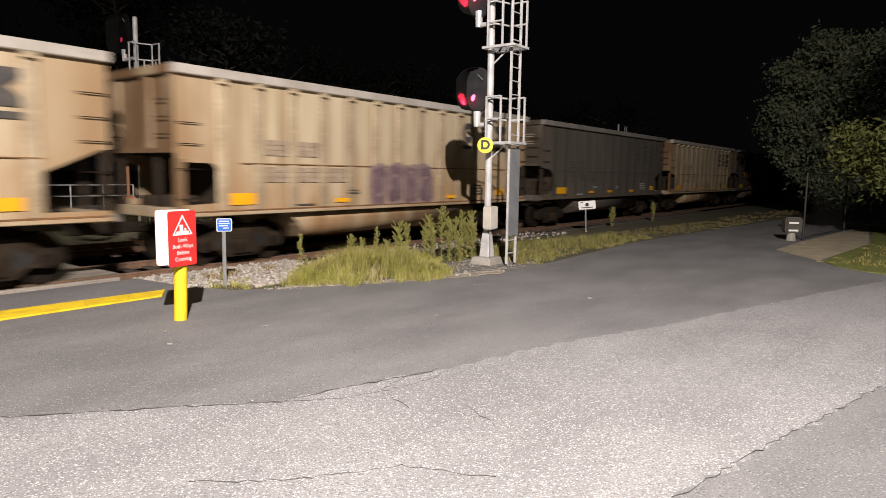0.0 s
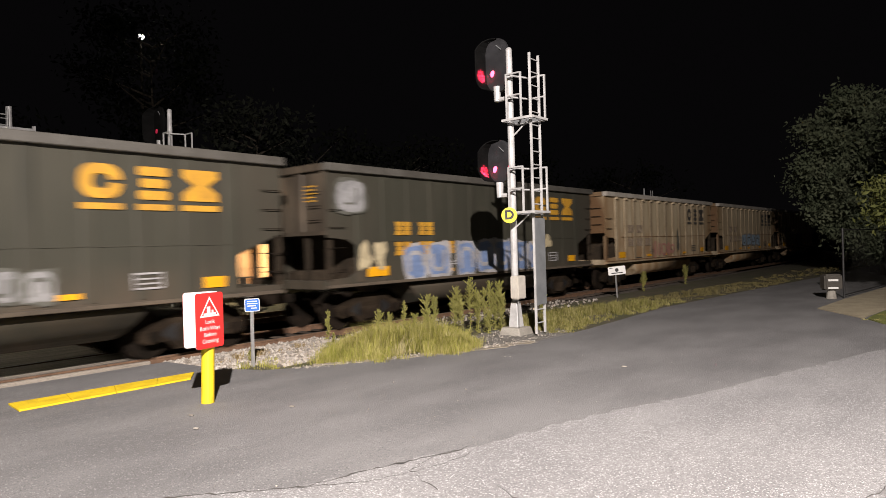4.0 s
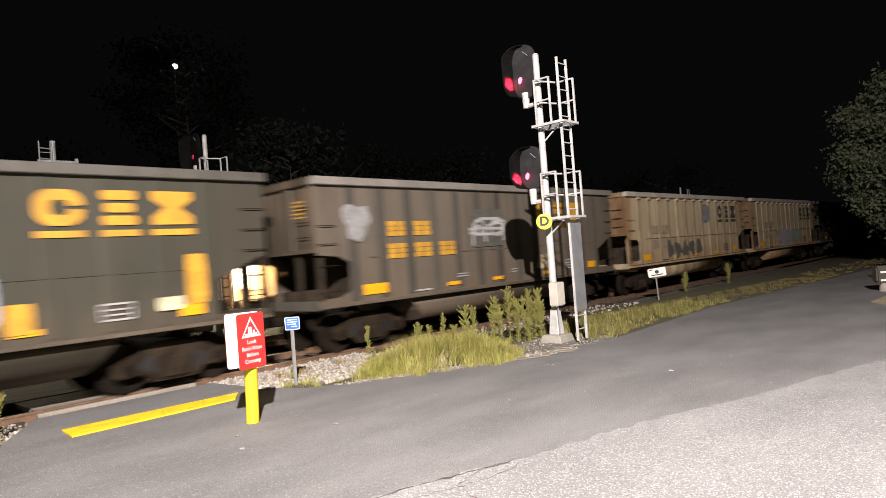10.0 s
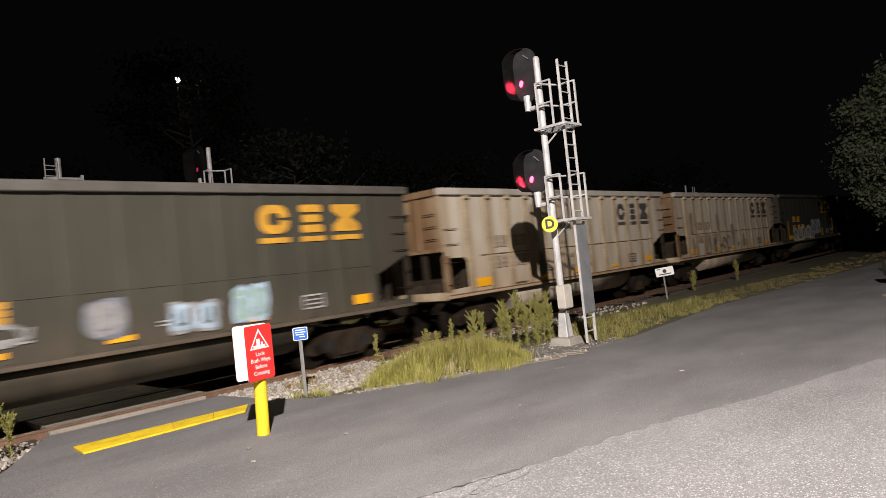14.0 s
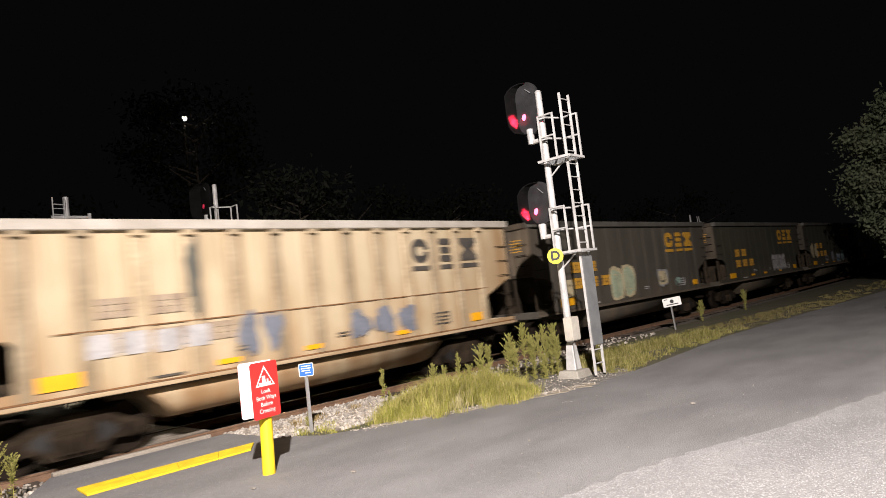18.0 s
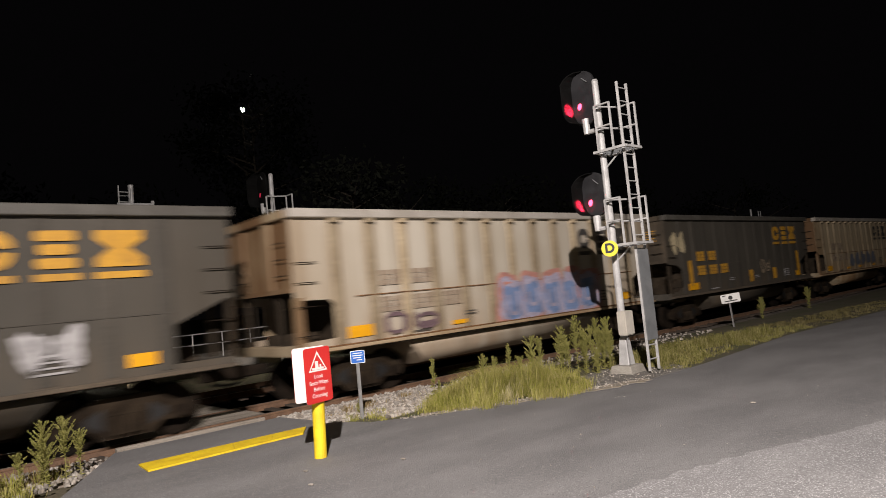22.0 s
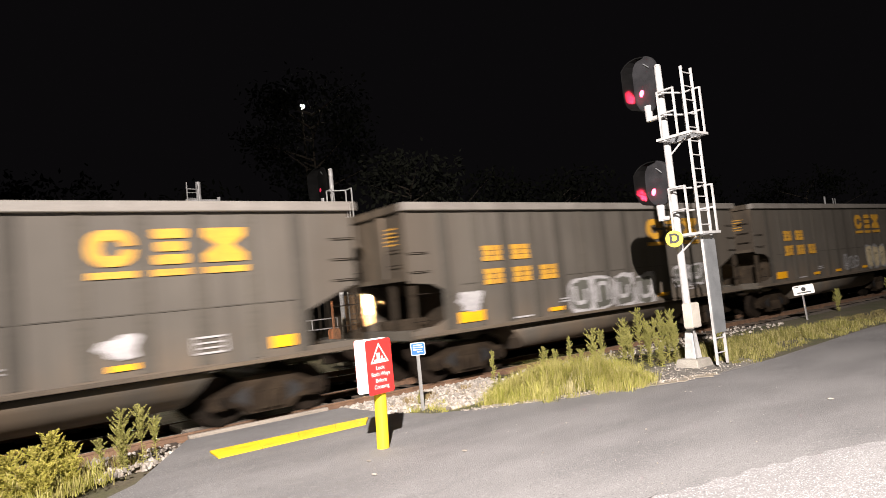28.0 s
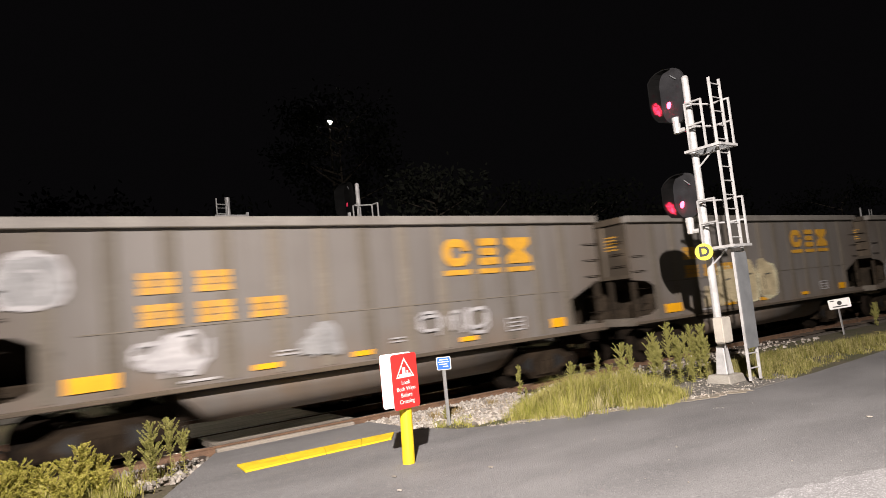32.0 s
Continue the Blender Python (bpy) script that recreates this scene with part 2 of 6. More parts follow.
    col = mix(rusty.outputs[0], col, tuple(0.65 * a + 0.35 * b for a, b in zip(dirt, low_dirt)))
    l.new(col, b.inputs["Base Color"])
    b.inputs["Roughness"].default_value = 0.75
    bp = n.new("ShaderNodeBump")
    bp.inputs["Strength"].default_value, bp.inputs["Distance"].default_value = 0.15, 0.02
    l.new(tex(1.1, (1, 1, 1), 2), bp.inputs["Height"])
    l.new(bp.outputs["Normal"], b.inputs["Normal"])
    return m


BEIGE = car_paint("beige_car_paint", (0.51, 0.425, 0.292), (0.445, 0.365, 0.238), (0.23, 0.150, 0.075), (0.32, 0.180, 0.080), 0.65, 0.8, low_from=2.9)
# end walls: rust stains, plus a tone lowered for the weaker light on them
BEIGE_END = car_paint("beige_end_rust_shade", (0.40, 0.325, 0.21), (0.31, 0.225, 0.13), (0.15, 0.080, 0.034), (0.105, 0.056, 0.024), 0.9, low_from=3.95, low_to=2.75)
BEIGE_PALE = car_paint("pale_beige_car_paint", (0.52, 0.475, 0.40), (0.47, 0.42, 0.34), (0.25, 0.20, 0.135), (0.38, 0.285, 0.195), 0.5, 0.75)
BEIGE_RIB = paint("beige_rib_stained", (0.28, 0.215, 0.135), (0.40, 0.325, 0.22), 0.8, scale=2, fine=18, stretch=(1, 1, 0.5), speck=0.2, vary=0.25)
BEIGE_SILL = paint("beige_sill", (0.40, 0.31, 0.20), (0.30, 0.20, 0.11), 0.8, scale=1.5, fine=14, stretch=(0.3, 1, 1), speck=0.2)
DARK = car_paint("dark_car_paint", (0.037, 0.036, 0.025), (0.048, 0.045, 0.032), (0.025, 0.023, 0.017), (0.080, 0.060, 0.041), low_from=2.0, low_to=1.15)
DARK_WARM = car_paint("dark_warm_car_paint", (0.083, 0.074, 0.062), (0.100, 0.089, 0.075), (0.050, 0.043, 0.035), (0.130, 0.098, 0.068), low_from=2.0, low_to=1.15)
DARK_MID = car_paint("dark_mid_car_paint", (0.058, 0.052, 0.042), (0.072, 0.064, 0.052), (0.033, 0.029, 0.022), (0.100, 0.075, 0.050), low_from=2.0, low_to=1.15)
DUSTY = car_paint("dusty_car_paint", (0.112, 0.094, 0.073), (0.132, 0.111, 0.087), (0.050, 0.041, 0.031), (0.125, 0.088, 0.058))
GREY = car_paint("grey_car_paint", (0.147, 0.135, 0.125), (0.170, 0.157, 0.146), (0.105, 0.090, 0.077), (0.150, 0.108, 0.074), low_from=1.9, low_to=1.15)
GREY_DIM = car_paint("dim_grey_car_paint", (0.109, 0.100, 0.091), (0.127, 0.117, 0.107), (0.078, 0.065, 0.053), (0.112, 0.082, 0.057), low_from=1.9, low_to=1.15)
# brown rusty ends, the shade they stand in mixed into the colour
DARK_END = car_paint("dark_end_rust_shade", (0.125, 0.100, 0.070), (0.150, 0.110, 0.072), (0.045, 0.034, 0.023), (0.038, 0.030, 0.021), 0.9, low_from=3.6, low_to=2.4)
SILL_BROWN = paint("sill_brown", (0.105, 0.082, 0.058), (0.070, 0.056, 0.042), 0.85, scale=1.5, fine=14, stretch=(0.3, 1, 1), speck=0.25)
SILL_RUST = paint("sill_rust", (0.20, 0.095, 0.035), (0.12, 0.06, 0.028), 0.85, scale=2, fine=20, speck=0.3)
WARM_RIB = paint("warm_rib", (0.060, 0.053, 0.043), (0.075, 0.066, 0.054), 0.8, scale=2, fine=18, stretch=(1, 1, 0.4), speck=0.15, vary=0.25)
GREY_RIB = paint("grey_rib", (0.128, 0.110, 0.088), (0.155, 0.136, 0.112), 0.8, scale=2, fine=18, stretch=(1, 1, 0.4), speck=0.15, vary=0.22)
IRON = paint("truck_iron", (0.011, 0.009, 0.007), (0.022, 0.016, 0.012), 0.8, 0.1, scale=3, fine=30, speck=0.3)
# one near-black tone for slope sheets, end posts and reservoirs
UNDER = paint("dark_underframe", (0.030, 0.024, 0.018), (0.050, 0.038, 0.027), 0.9, scale=2, fine=18, speck=0.3)
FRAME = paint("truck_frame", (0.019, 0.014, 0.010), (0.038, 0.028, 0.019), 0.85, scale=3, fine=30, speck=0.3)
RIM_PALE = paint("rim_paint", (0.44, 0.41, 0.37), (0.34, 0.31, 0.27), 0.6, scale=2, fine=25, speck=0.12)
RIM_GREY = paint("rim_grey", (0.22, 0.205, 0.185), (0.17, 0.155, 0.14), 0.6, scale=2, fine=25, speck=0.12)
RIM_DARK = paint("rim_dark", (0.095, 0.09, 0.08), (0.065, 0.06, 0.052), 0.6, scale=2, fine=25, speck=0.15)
LETTER_YELLOW = paint("letter_yellow", (0.58, 0.305, 0.030), (0.46, 0.240, 0.032), 0.6, scale=4, bump=0, speck=0.15)
LETTER_FAINT = paint("letter_faint", (0.25, 0.19, 0.14), (0.34, 0.27, 0.2), 0.7, scale=4, bump=0, speck=0.2)
LETTER_WORN = paint("letter_worn", (0.085, 0.08, 0.06), (0.065, 0.06, 0.045), 0.7, scale=4, bump=0, speck=0.3)
LETTER_BLACK = paint("letter_black", (0.045, 0.042, 0.04), (0.08, 0.07, 0.06), 0.7, scale=4, bump=0, speck=0.2)
SPRAY = {nm: paint("spray_" + nm, c, tuple(v * 0.72 for v in c), 0.7, scale=2.5, fine=14, bump=0, speck=0.2) for nm, c in (
    ("white", (0.42, 0.41, 0.42)), ("grey", (0.27, 0.27, 0.275)), ("blue", (0.19, 0.27, 0.47)), ("sky", (0.36, 0.48, 0.60)), ("purple", (0.16, 0.105, 0.12)), ("lilac", (0.40, 0.37, 0.48)), ("mauve", (0.27, 0.19, 0.18)),
    ("teal", (0.26, 0.38, 0.34)), ("cream", (0.52, 0.44, 0.28)), ("green", (0.36, 0.42, 0.30)), ("tar", (0.10, 0.10, 0.085)), ("slate", (0.165, 0.18, 0.225)), ("rose", (0.50, 0.24, 0.20)), ("red", (0.48, 0.07, 0.05)), ("stain", (0.30, 0.235, 0.165)), ("ochre", (0.62, 0.32, 0.03)), ("pale", (0.66, 0.62, 0.42)))}
REFLECT = paint("reflector_yellow", (0.84, 0.41, 0.012), (0.76, 0.36, 0.012), 0.4, scale=4, bump=0, speck=0.05)
BARK = paint("bark", (0.06, 0.048, 0.035), (0.035, 0.028, 0.02), 0.95, scale=6, fine=40, bump=0.8, stretch=(1, 1, 0.3))
LEAF = paint("leaf", (0.076, 0.091, 0.056), (0.118, 0.131, 0.084), 0.75, scale=0.8, fine=6, bump=0.0, speck=0.2)
# leaves out in the night: the lack of light is put into their colour
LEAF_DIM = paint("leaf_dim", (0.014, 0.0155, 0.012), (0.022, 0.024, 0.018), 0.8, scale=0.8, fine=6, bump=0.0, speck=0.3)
LEAF_NIGHT = paint("leaf_night", (0.005, 0.006, 0.0045), (0.008, 0.009, 0.006), 0.7, scale=0.8, fine=6, bump=0.0, speck=0.3)


def bladed(name, greens, dry):
    """Blades and leaves, each with a tone of its own between fresh and dry."""
    m, n, l, b = nodes_of(name)
    geo = n.new("ShaderNodeNewGeometry")
    tc = n.new("ShaderNodeTexCoord")
    t = n.new("ShaderNodeTexNoise")
    t.inputs["Scale"].default_value = 1.1
    l.new(tc.outputs["Object"], t.inputs["Vector"])
    add = n.new("ShaderNodeMath")
    add.operation = "ADD"
    l.new(geo.outputs["Random Per Island"], add.inputs[0])
    l.new(t.outputs["Fac"], add.inputs[1])
    half = n.new("ShaderNodeMapRange")
    half.inputs["From Min"].default_value, half.inputs["From Max"].default_value = 0.2, 1.4
    l.new(add.outputs[0], half.inputs["Value"])
    r = n.new("ShaderNodeValToRGB")
    r.color_ramp.elements[0].color, r.color_ramp.elements[1].color = (*greens[0], 1), (*dry, 1)
    e = r.color_ramp.elements.new(0.55)
    e.color = (*greens[1], 1)
    l.new(half.outputs["Result"], r.inputs["Fac"])
    l.new(r.outputs["Color"], b.inputs["Base Color"])
    b.inputs["Roughness"].default_value = 0.7
    return m


GRASS = bladed("grass", ((0.145, 0.16, 0.026), (0.30, 0.295, 0.065)), (0.42, 0.37, 0.15))
GRASS_DULL = bladed("dull_grass", ((0.085, 0.092, 0.022), (0.19, 0.18, 0.052)), (0.33, 0.29, 0.13))
LEAF_NEAR = paint("leaf_near", (0.085, 0.095, 0.03), (0.125, 0.13, 0.045), 0.7, scale=0.8, fine=6, bump=0.0, speck=0.3)
STRAW = paint("straw", (0.42, 0.37, 0.2), (0.34, 0.3, 0.14), 0.8, scale=3, fine=12, bump=0.0)
WEED = bladed("weed_leaf", ((0.145, 0.158, 0.038), (0.265, 0.262, 0.074)), (0.32, 0.29, 0.115))
WEED_LUSH = bladed("lush_weed_leaf", ((0.19, 0.19, 0.03), (0.34, 0.32, 0.065)), (0.40, 0.345, 0.10))
VERGE_DIM = bladed("dim_verge_grass", ((0.10, 0.088, 0.036), (0.15, 0.13, 0.055)), (0.19, 0.16, 0.08))
DRY = bladed("dry_brown_grass", ((0.13, 0.09, 0.04), (0.22, 0.16, 0.075)), (0.34, 0.27, 0.14))
PEDESTAL = paint("pedestal_paint", (0.070, 0.062, 0.052), (0.05, 0.045, 0.038), 0.6, scale=3, fine=30, bump=0.05)
PATH_STONE = paint("sandy_concrete", (0.40, 0.345, 0.24), (0.31, 0.265, 0.185), 0.9, scale=1.6, fine=50, bump=0.3, speck=0.3)
WIRE = paint("dark_wire", (0.06, 0.058, 0.055), (0.04, 0.04, 0.038), 0.6, scale=4, bump=0.0)
LAWN = paint("lawn", (0.13, 0.15, 0.03), (0.17, 0.185, 0.045), 0.85, scale=2, fine=14, bump=0.5, speck=0.4)


# ---- building helpers ----
def part(name, bm, material, parent=None, label=""):
    me = bpy.data.meshes.new(name)
    bm.normal_update()
    bm.to_mesh(me)
    bm.free()
    me.materials.append(material)
    ob = new(name, me)
    if parent:
        ob.parent = parent
    if label:
        ob["label"] = label
    return ob


def box(bm, c, s, m=None):
    """A cuboid at c with sides s, turned by m."""
    r = bmesh.ops.create_cube(bm, size=1.0)
    t = Matrix.Translation(c) @ (m.to_4x4() if m else Matrix()) @ Matrix.Diagonal((*s, 1))
    bmesh.ops.transform(bm, matrix=t, verts=r["verts"])
    return r["verts"]


def rod(bm, a, b, r, r2=None, n=8):
    a, b = Vector(a), Vector(b)
    d = b - a
    g = bmesh.ops.create_cone(bm, cap_ends=True, segments=n, radius1=r, radius2=r if r2 is None else r2, depth=d.length)
    t = Matrix.Translation((a + b) / 2) @ d.to_track_quat("Z", "Y").to_matrix().to_4x4()
    bmesh.ops.transform(bm, matrix=t, verts=g["verts"])
    return g["verts"]


def prism(bm, pts, a, b, axis="y"):
    """An outline in two coordinates, drawn out from a to b along the third."""
    def place(p, q):
        return {"y": (p[0], q, p[1]), "x": (q, p[0], p[1]), "z": (p[0], p[1], q)}[axis]
    va = [bm.verts.new(place(p, a)) for p in pts]
    vb = [bm.verts.new(place(p, b)) for p in pts]
    n = len(pts)
    fs = [bm.faces.new(va), bm.faces.new(vb[::-1])] + [bm.faces.new((va[i], va[i - 1], vb[i - 1], vb[i])) for i in range(n)]
    bmesh.ops.recalc_face_normals(bm, faces=fs)
    return va + vb


def rounded(w, h, r, n=4, cx=0.0, cy=0.0):
    pts = []
    for k, (sx, sy) in enumerate(((1, 1), (-1, 1), (-1, -1), (1, -1))):
        for i in range(n + 1):
            a = radians(90 * k + 90 * i / n)
            pts.append((cx + sx * (w / 2 - r) + r * math.cos(a), cy + sy * (h / 2 - r) + r * math.sin(a)))
    return pts


def soften(bm, w, seg=2):
    bmesh.ops.bevel(bm, geom=bm.edges[:], offset=w, segments=seg, affect="EDGES", clamp_overlap=True)


def empty(name, m=None):
    ob = new(name)
    ob.empty_display_size = 0.2
    if m:
        ob.matrix_basis = m
    return ob


def sheet(name, pts, z, material, thick=0.02):
    bm = bmesh.new()
    prism(bm, pts, z - thick, z, "z")
    return part(name, bm, material)

# ---- ground ----
RAIL_Z = 0.06          # top of the rails
TRACK_Y = 13.57        # middle of the near track
FAR_Y = 17.9           # middle of the far track

bm = bmesh.new()
prism(bm, [(-900, -900), (900, -900), (900, 900), (-900, 900)], -0.6, -0.10, "z")
tagged(part("ground", bm, EARTH), "dark bare earth reaching off into the night", "ground", kind="structure")

road = [(-40, -30), (60, -30), (60, 5.2), (44, 6.0), (35, 6.6), (27.8, 7.2), (20.0, 7.7), (14.3, 7.4), (12.0, 7.45), (10.5, 7.9), (9.2, 8.55), (7.7, 9.25),
        (6.8, 9.9), (6.45, 10.9), (6.3, 12.4), (3.2, 12.4), (2.5, 11.1), (1.85, 9.9), (0.8, 8.9), (-6, 8.2), (-40, 8.0)]
tagged(sheet("pavement", road, 0.0, ASPHALT, 0.25), "worn grey asphalt of the car park and drive", "pavement", kind="structure")
old = [(-14, 9.6), (-6, 8.6), (0.4, 6.85), (1.84, 6.19), (2.88, 5.31), (3.62, 4.66), (4.47, 4.44), (5.36, 4.11), (7.14, 3.66), (9.44, 2.82), (12.71, 1.86), (16.52, 0.66),
       (19.5, -0.4), (14.5, -1.5), (11.0, -0.65), (7.98, 0.2), (6.22, 0.63), (5.25, 0.89), (4.1, 1.15), (2.5, 1.6), (0, 2.0), (-6, 2.6), (-14, 3.0)]


def ragged(pts, step, amount, seed):
    """The same outline with a broken, uneven edge."""
    rg = random.Random(seed)
    out = []
    for (xa, ya), (xb, yb) in zip(pts, pts[1:] + pts[:1]):
        n = max(1, int(math.hypot(xb - xa, yb - ya) / step))
        out += [(xa + (xb - xa) * i / n + rg.gauss(0, amount), ya + (yb - ya) * i / n + rg.gauss(0, amount)) for i in range(n)]
    return out


pavement_old = tagged(sheet("pavement_old", ragged(old, 0.11, 0.032, 5), 0.006, ASPHALT_OLD, 0.012), "pale, coarse old asphalt with fine cracks", "pavement", kind="structure")



def crack(pts, width, seed, parent):
    """A ragged dark line in the paving, following the given points."""
    rg = random.Random(seed)
    line = []
    for (xa, ya), (xb, yb) in zip(pts, pts[1:]):
        n = max(2, int(math.hypot(xb - xa, yb - ya) / 0.07))
        line += [(xa + (xb - xa) * i / n + rg.uniform(-0.025, 0.025), ya + (yb - ya) * i / n + rg.uniform(-0.025, 0.025)) for i in range(n)]
    bm = bmesh.new()
    prev = None
    for i, (px, py) in enumerate(line):
        w = width * rg.uniform(0.3, 1.2)
        cur = (bm.verts.new((px - w, py - w * 0.6, 0.0075)), bm.verts.new((px + w, py + w * 0.6, 0.0075)))
        if prev:
            bm.faces.new((prev[0], prev[1], cur[1], cur[0]))
        prev = cur
    part("crack", bm, CRACK, parent)


crack([(4.42, 4.12), (4.0, 4.3), (3.5, 4.75)], 0.008, 1, pavement_old)
crack([(4.42, 4.12), (4.9, 4.0), (5.34, 4.02)], 0.009, 2, pavement_old)
crack([(4.45, 4.15), (4.9, 4.25), (5.3, 4.15), (5.6, 4.3)], 0.008, 3, pavement_old)
crack([(4.42, 4.05), (4.3, 3.8), (4.21, 3.55)], 0.009, 4, pavement_old)
crack([(4.62, 3.25), (4.5, 3.0), (4.32, 2.69)], 0.010, 5, pavement_old)
crack([(1.84, 6.18), (2.88, 5.3), (3.62, 4.65), (4.47, 4.43), (5.36, 4.1)], 0.012, 6, pavement_old)
crack([(2.2, 3.9), (2.6, 3.4), (3.3, 2.9), (3.6, 2.2)], 0.006, 7, pavement_old)
crack([(4.1, 1.16), (5.25, 0.9), (6.22, 0.64), (7.98, 0.21), (11, -0.64)], 0.006, 8, pavement_old)

# verge between drive and track, ballast bed
verge = [(6.5, 11.25), (6.45, 10.9), (6.8, 9.9), (7.7, 9.25), (9.2, 8.55), (10.5, 7.9), (12.0, 7.45), (14.3, 7.4), (20, 7.7), (27.8, 7.2), (35, 6.6), (44, 6.0), (60, 5.2), (140, 4), (140, 11.25)]
tagged(sheet("verge", verge, -0.012, EARTH, 0.2), "grassy earth verge beside the track", "verge", kind="structure")
apron = [(10.7, 7.85), (12.0, 7.46), (13.7, 7.42), (14.2, 8.0), (13.7, 9.3), (12.2, 9.2), (11.6, 8.6)]
tagged(sheet("gravel_apron", apron, 0.004, GRAVEL, 0.03), "grey gravel round the foot of the signal", "gravel", kind="structure")
strip = [(7.6, 9.38), (8.7, 8.66), (9.8, 8.1), (10.9, 7.66), (12.0, 7.34), (12.1, 7.6), (11.0, 8.0), (9.9, 8.4), (8.8, 8.95), (7.7, 9.6)]
tagged(sheet("sand_edge", ragged(strip, 0.12, 0.035, 9), 0.005, SAND, 0.02), "pale blown sand along the edge of the drive", "sand", kind="structure")
bm = bmesh.new()
prism(bm, [(10.8, -0.35), (11.2, -0.03), (11.7, -0.08), (12.2, -0.10), (15.2, -0.10), (16.3, -0.10), (19.6, -0.10), (20.6, -0.35)], -120, 320, "x")
tagged(part("ballast_bed", bm, BALLAST), "rust-brown crushed stone ballast under the tracks", "ballast", kind="structure")


def rail_profile(y, top):
    return [(y + a, top + b) for a, b in ((-0.075, -0.17), (0.075, -0.17), (0.075, -0.150), (0.030, -0.125), (0.028, -0.050), (0.036, -0.034), (0.036, -0.006), (0.028, 0),
                                          (-0.028, 0), (-0.036, -0.006), (-0.036, -0.034), (-0.028, -0.050), (-0.030, -0.125), (-0.075, -0.150))]


for name, y in (("near", TRACK_Y), ("far", FAR_Y)):
    track = tagged(empty("railway_track", pose(0, y, 0)), "rusty steel rails on timber ties", "railway track", "railway tracks")
    for side in (-0.7525, 0.7525):
        bm = bmesh.new()
        prism(bm, rail_profile(side, RAIL_Z), -120, 320, "x")
        r = part("rail", bm, RAIL_STEEL, track)
        bm = bmesh.new()
        box(bm, (100, side, RAIL_Z + 0.001), (440, 0.05, 0.004))
        part("worn_top", bm, RAIL_TOP, r, "bright worn running surface")
    bm = bmesh.new()
    box(bm, (0, 0, 0), (0.22, 2.6, 0.16))
    soften(bm, 0.012, 1)
    tie = part("tie", bm, TIMBER, track)
    tie.location = (-10, 0, -0.19 + 0.04)
    for i in range(1, 110 if name == "near" else 40):
        t = tie.copy()
        scene.collection.objects.link(t)
        t.location = (-10 + 0.5 * i, random.uniform(-0.04, 0.04), -0.15 + random.uniform(-0.01, 0.01))
        t.rotation_euler = (0, 0, random.uniform(-0.02, 0.02))


# ---- train ----
LC = 14.904            # from coupler to coupler
HB = 6.80              # half of a body


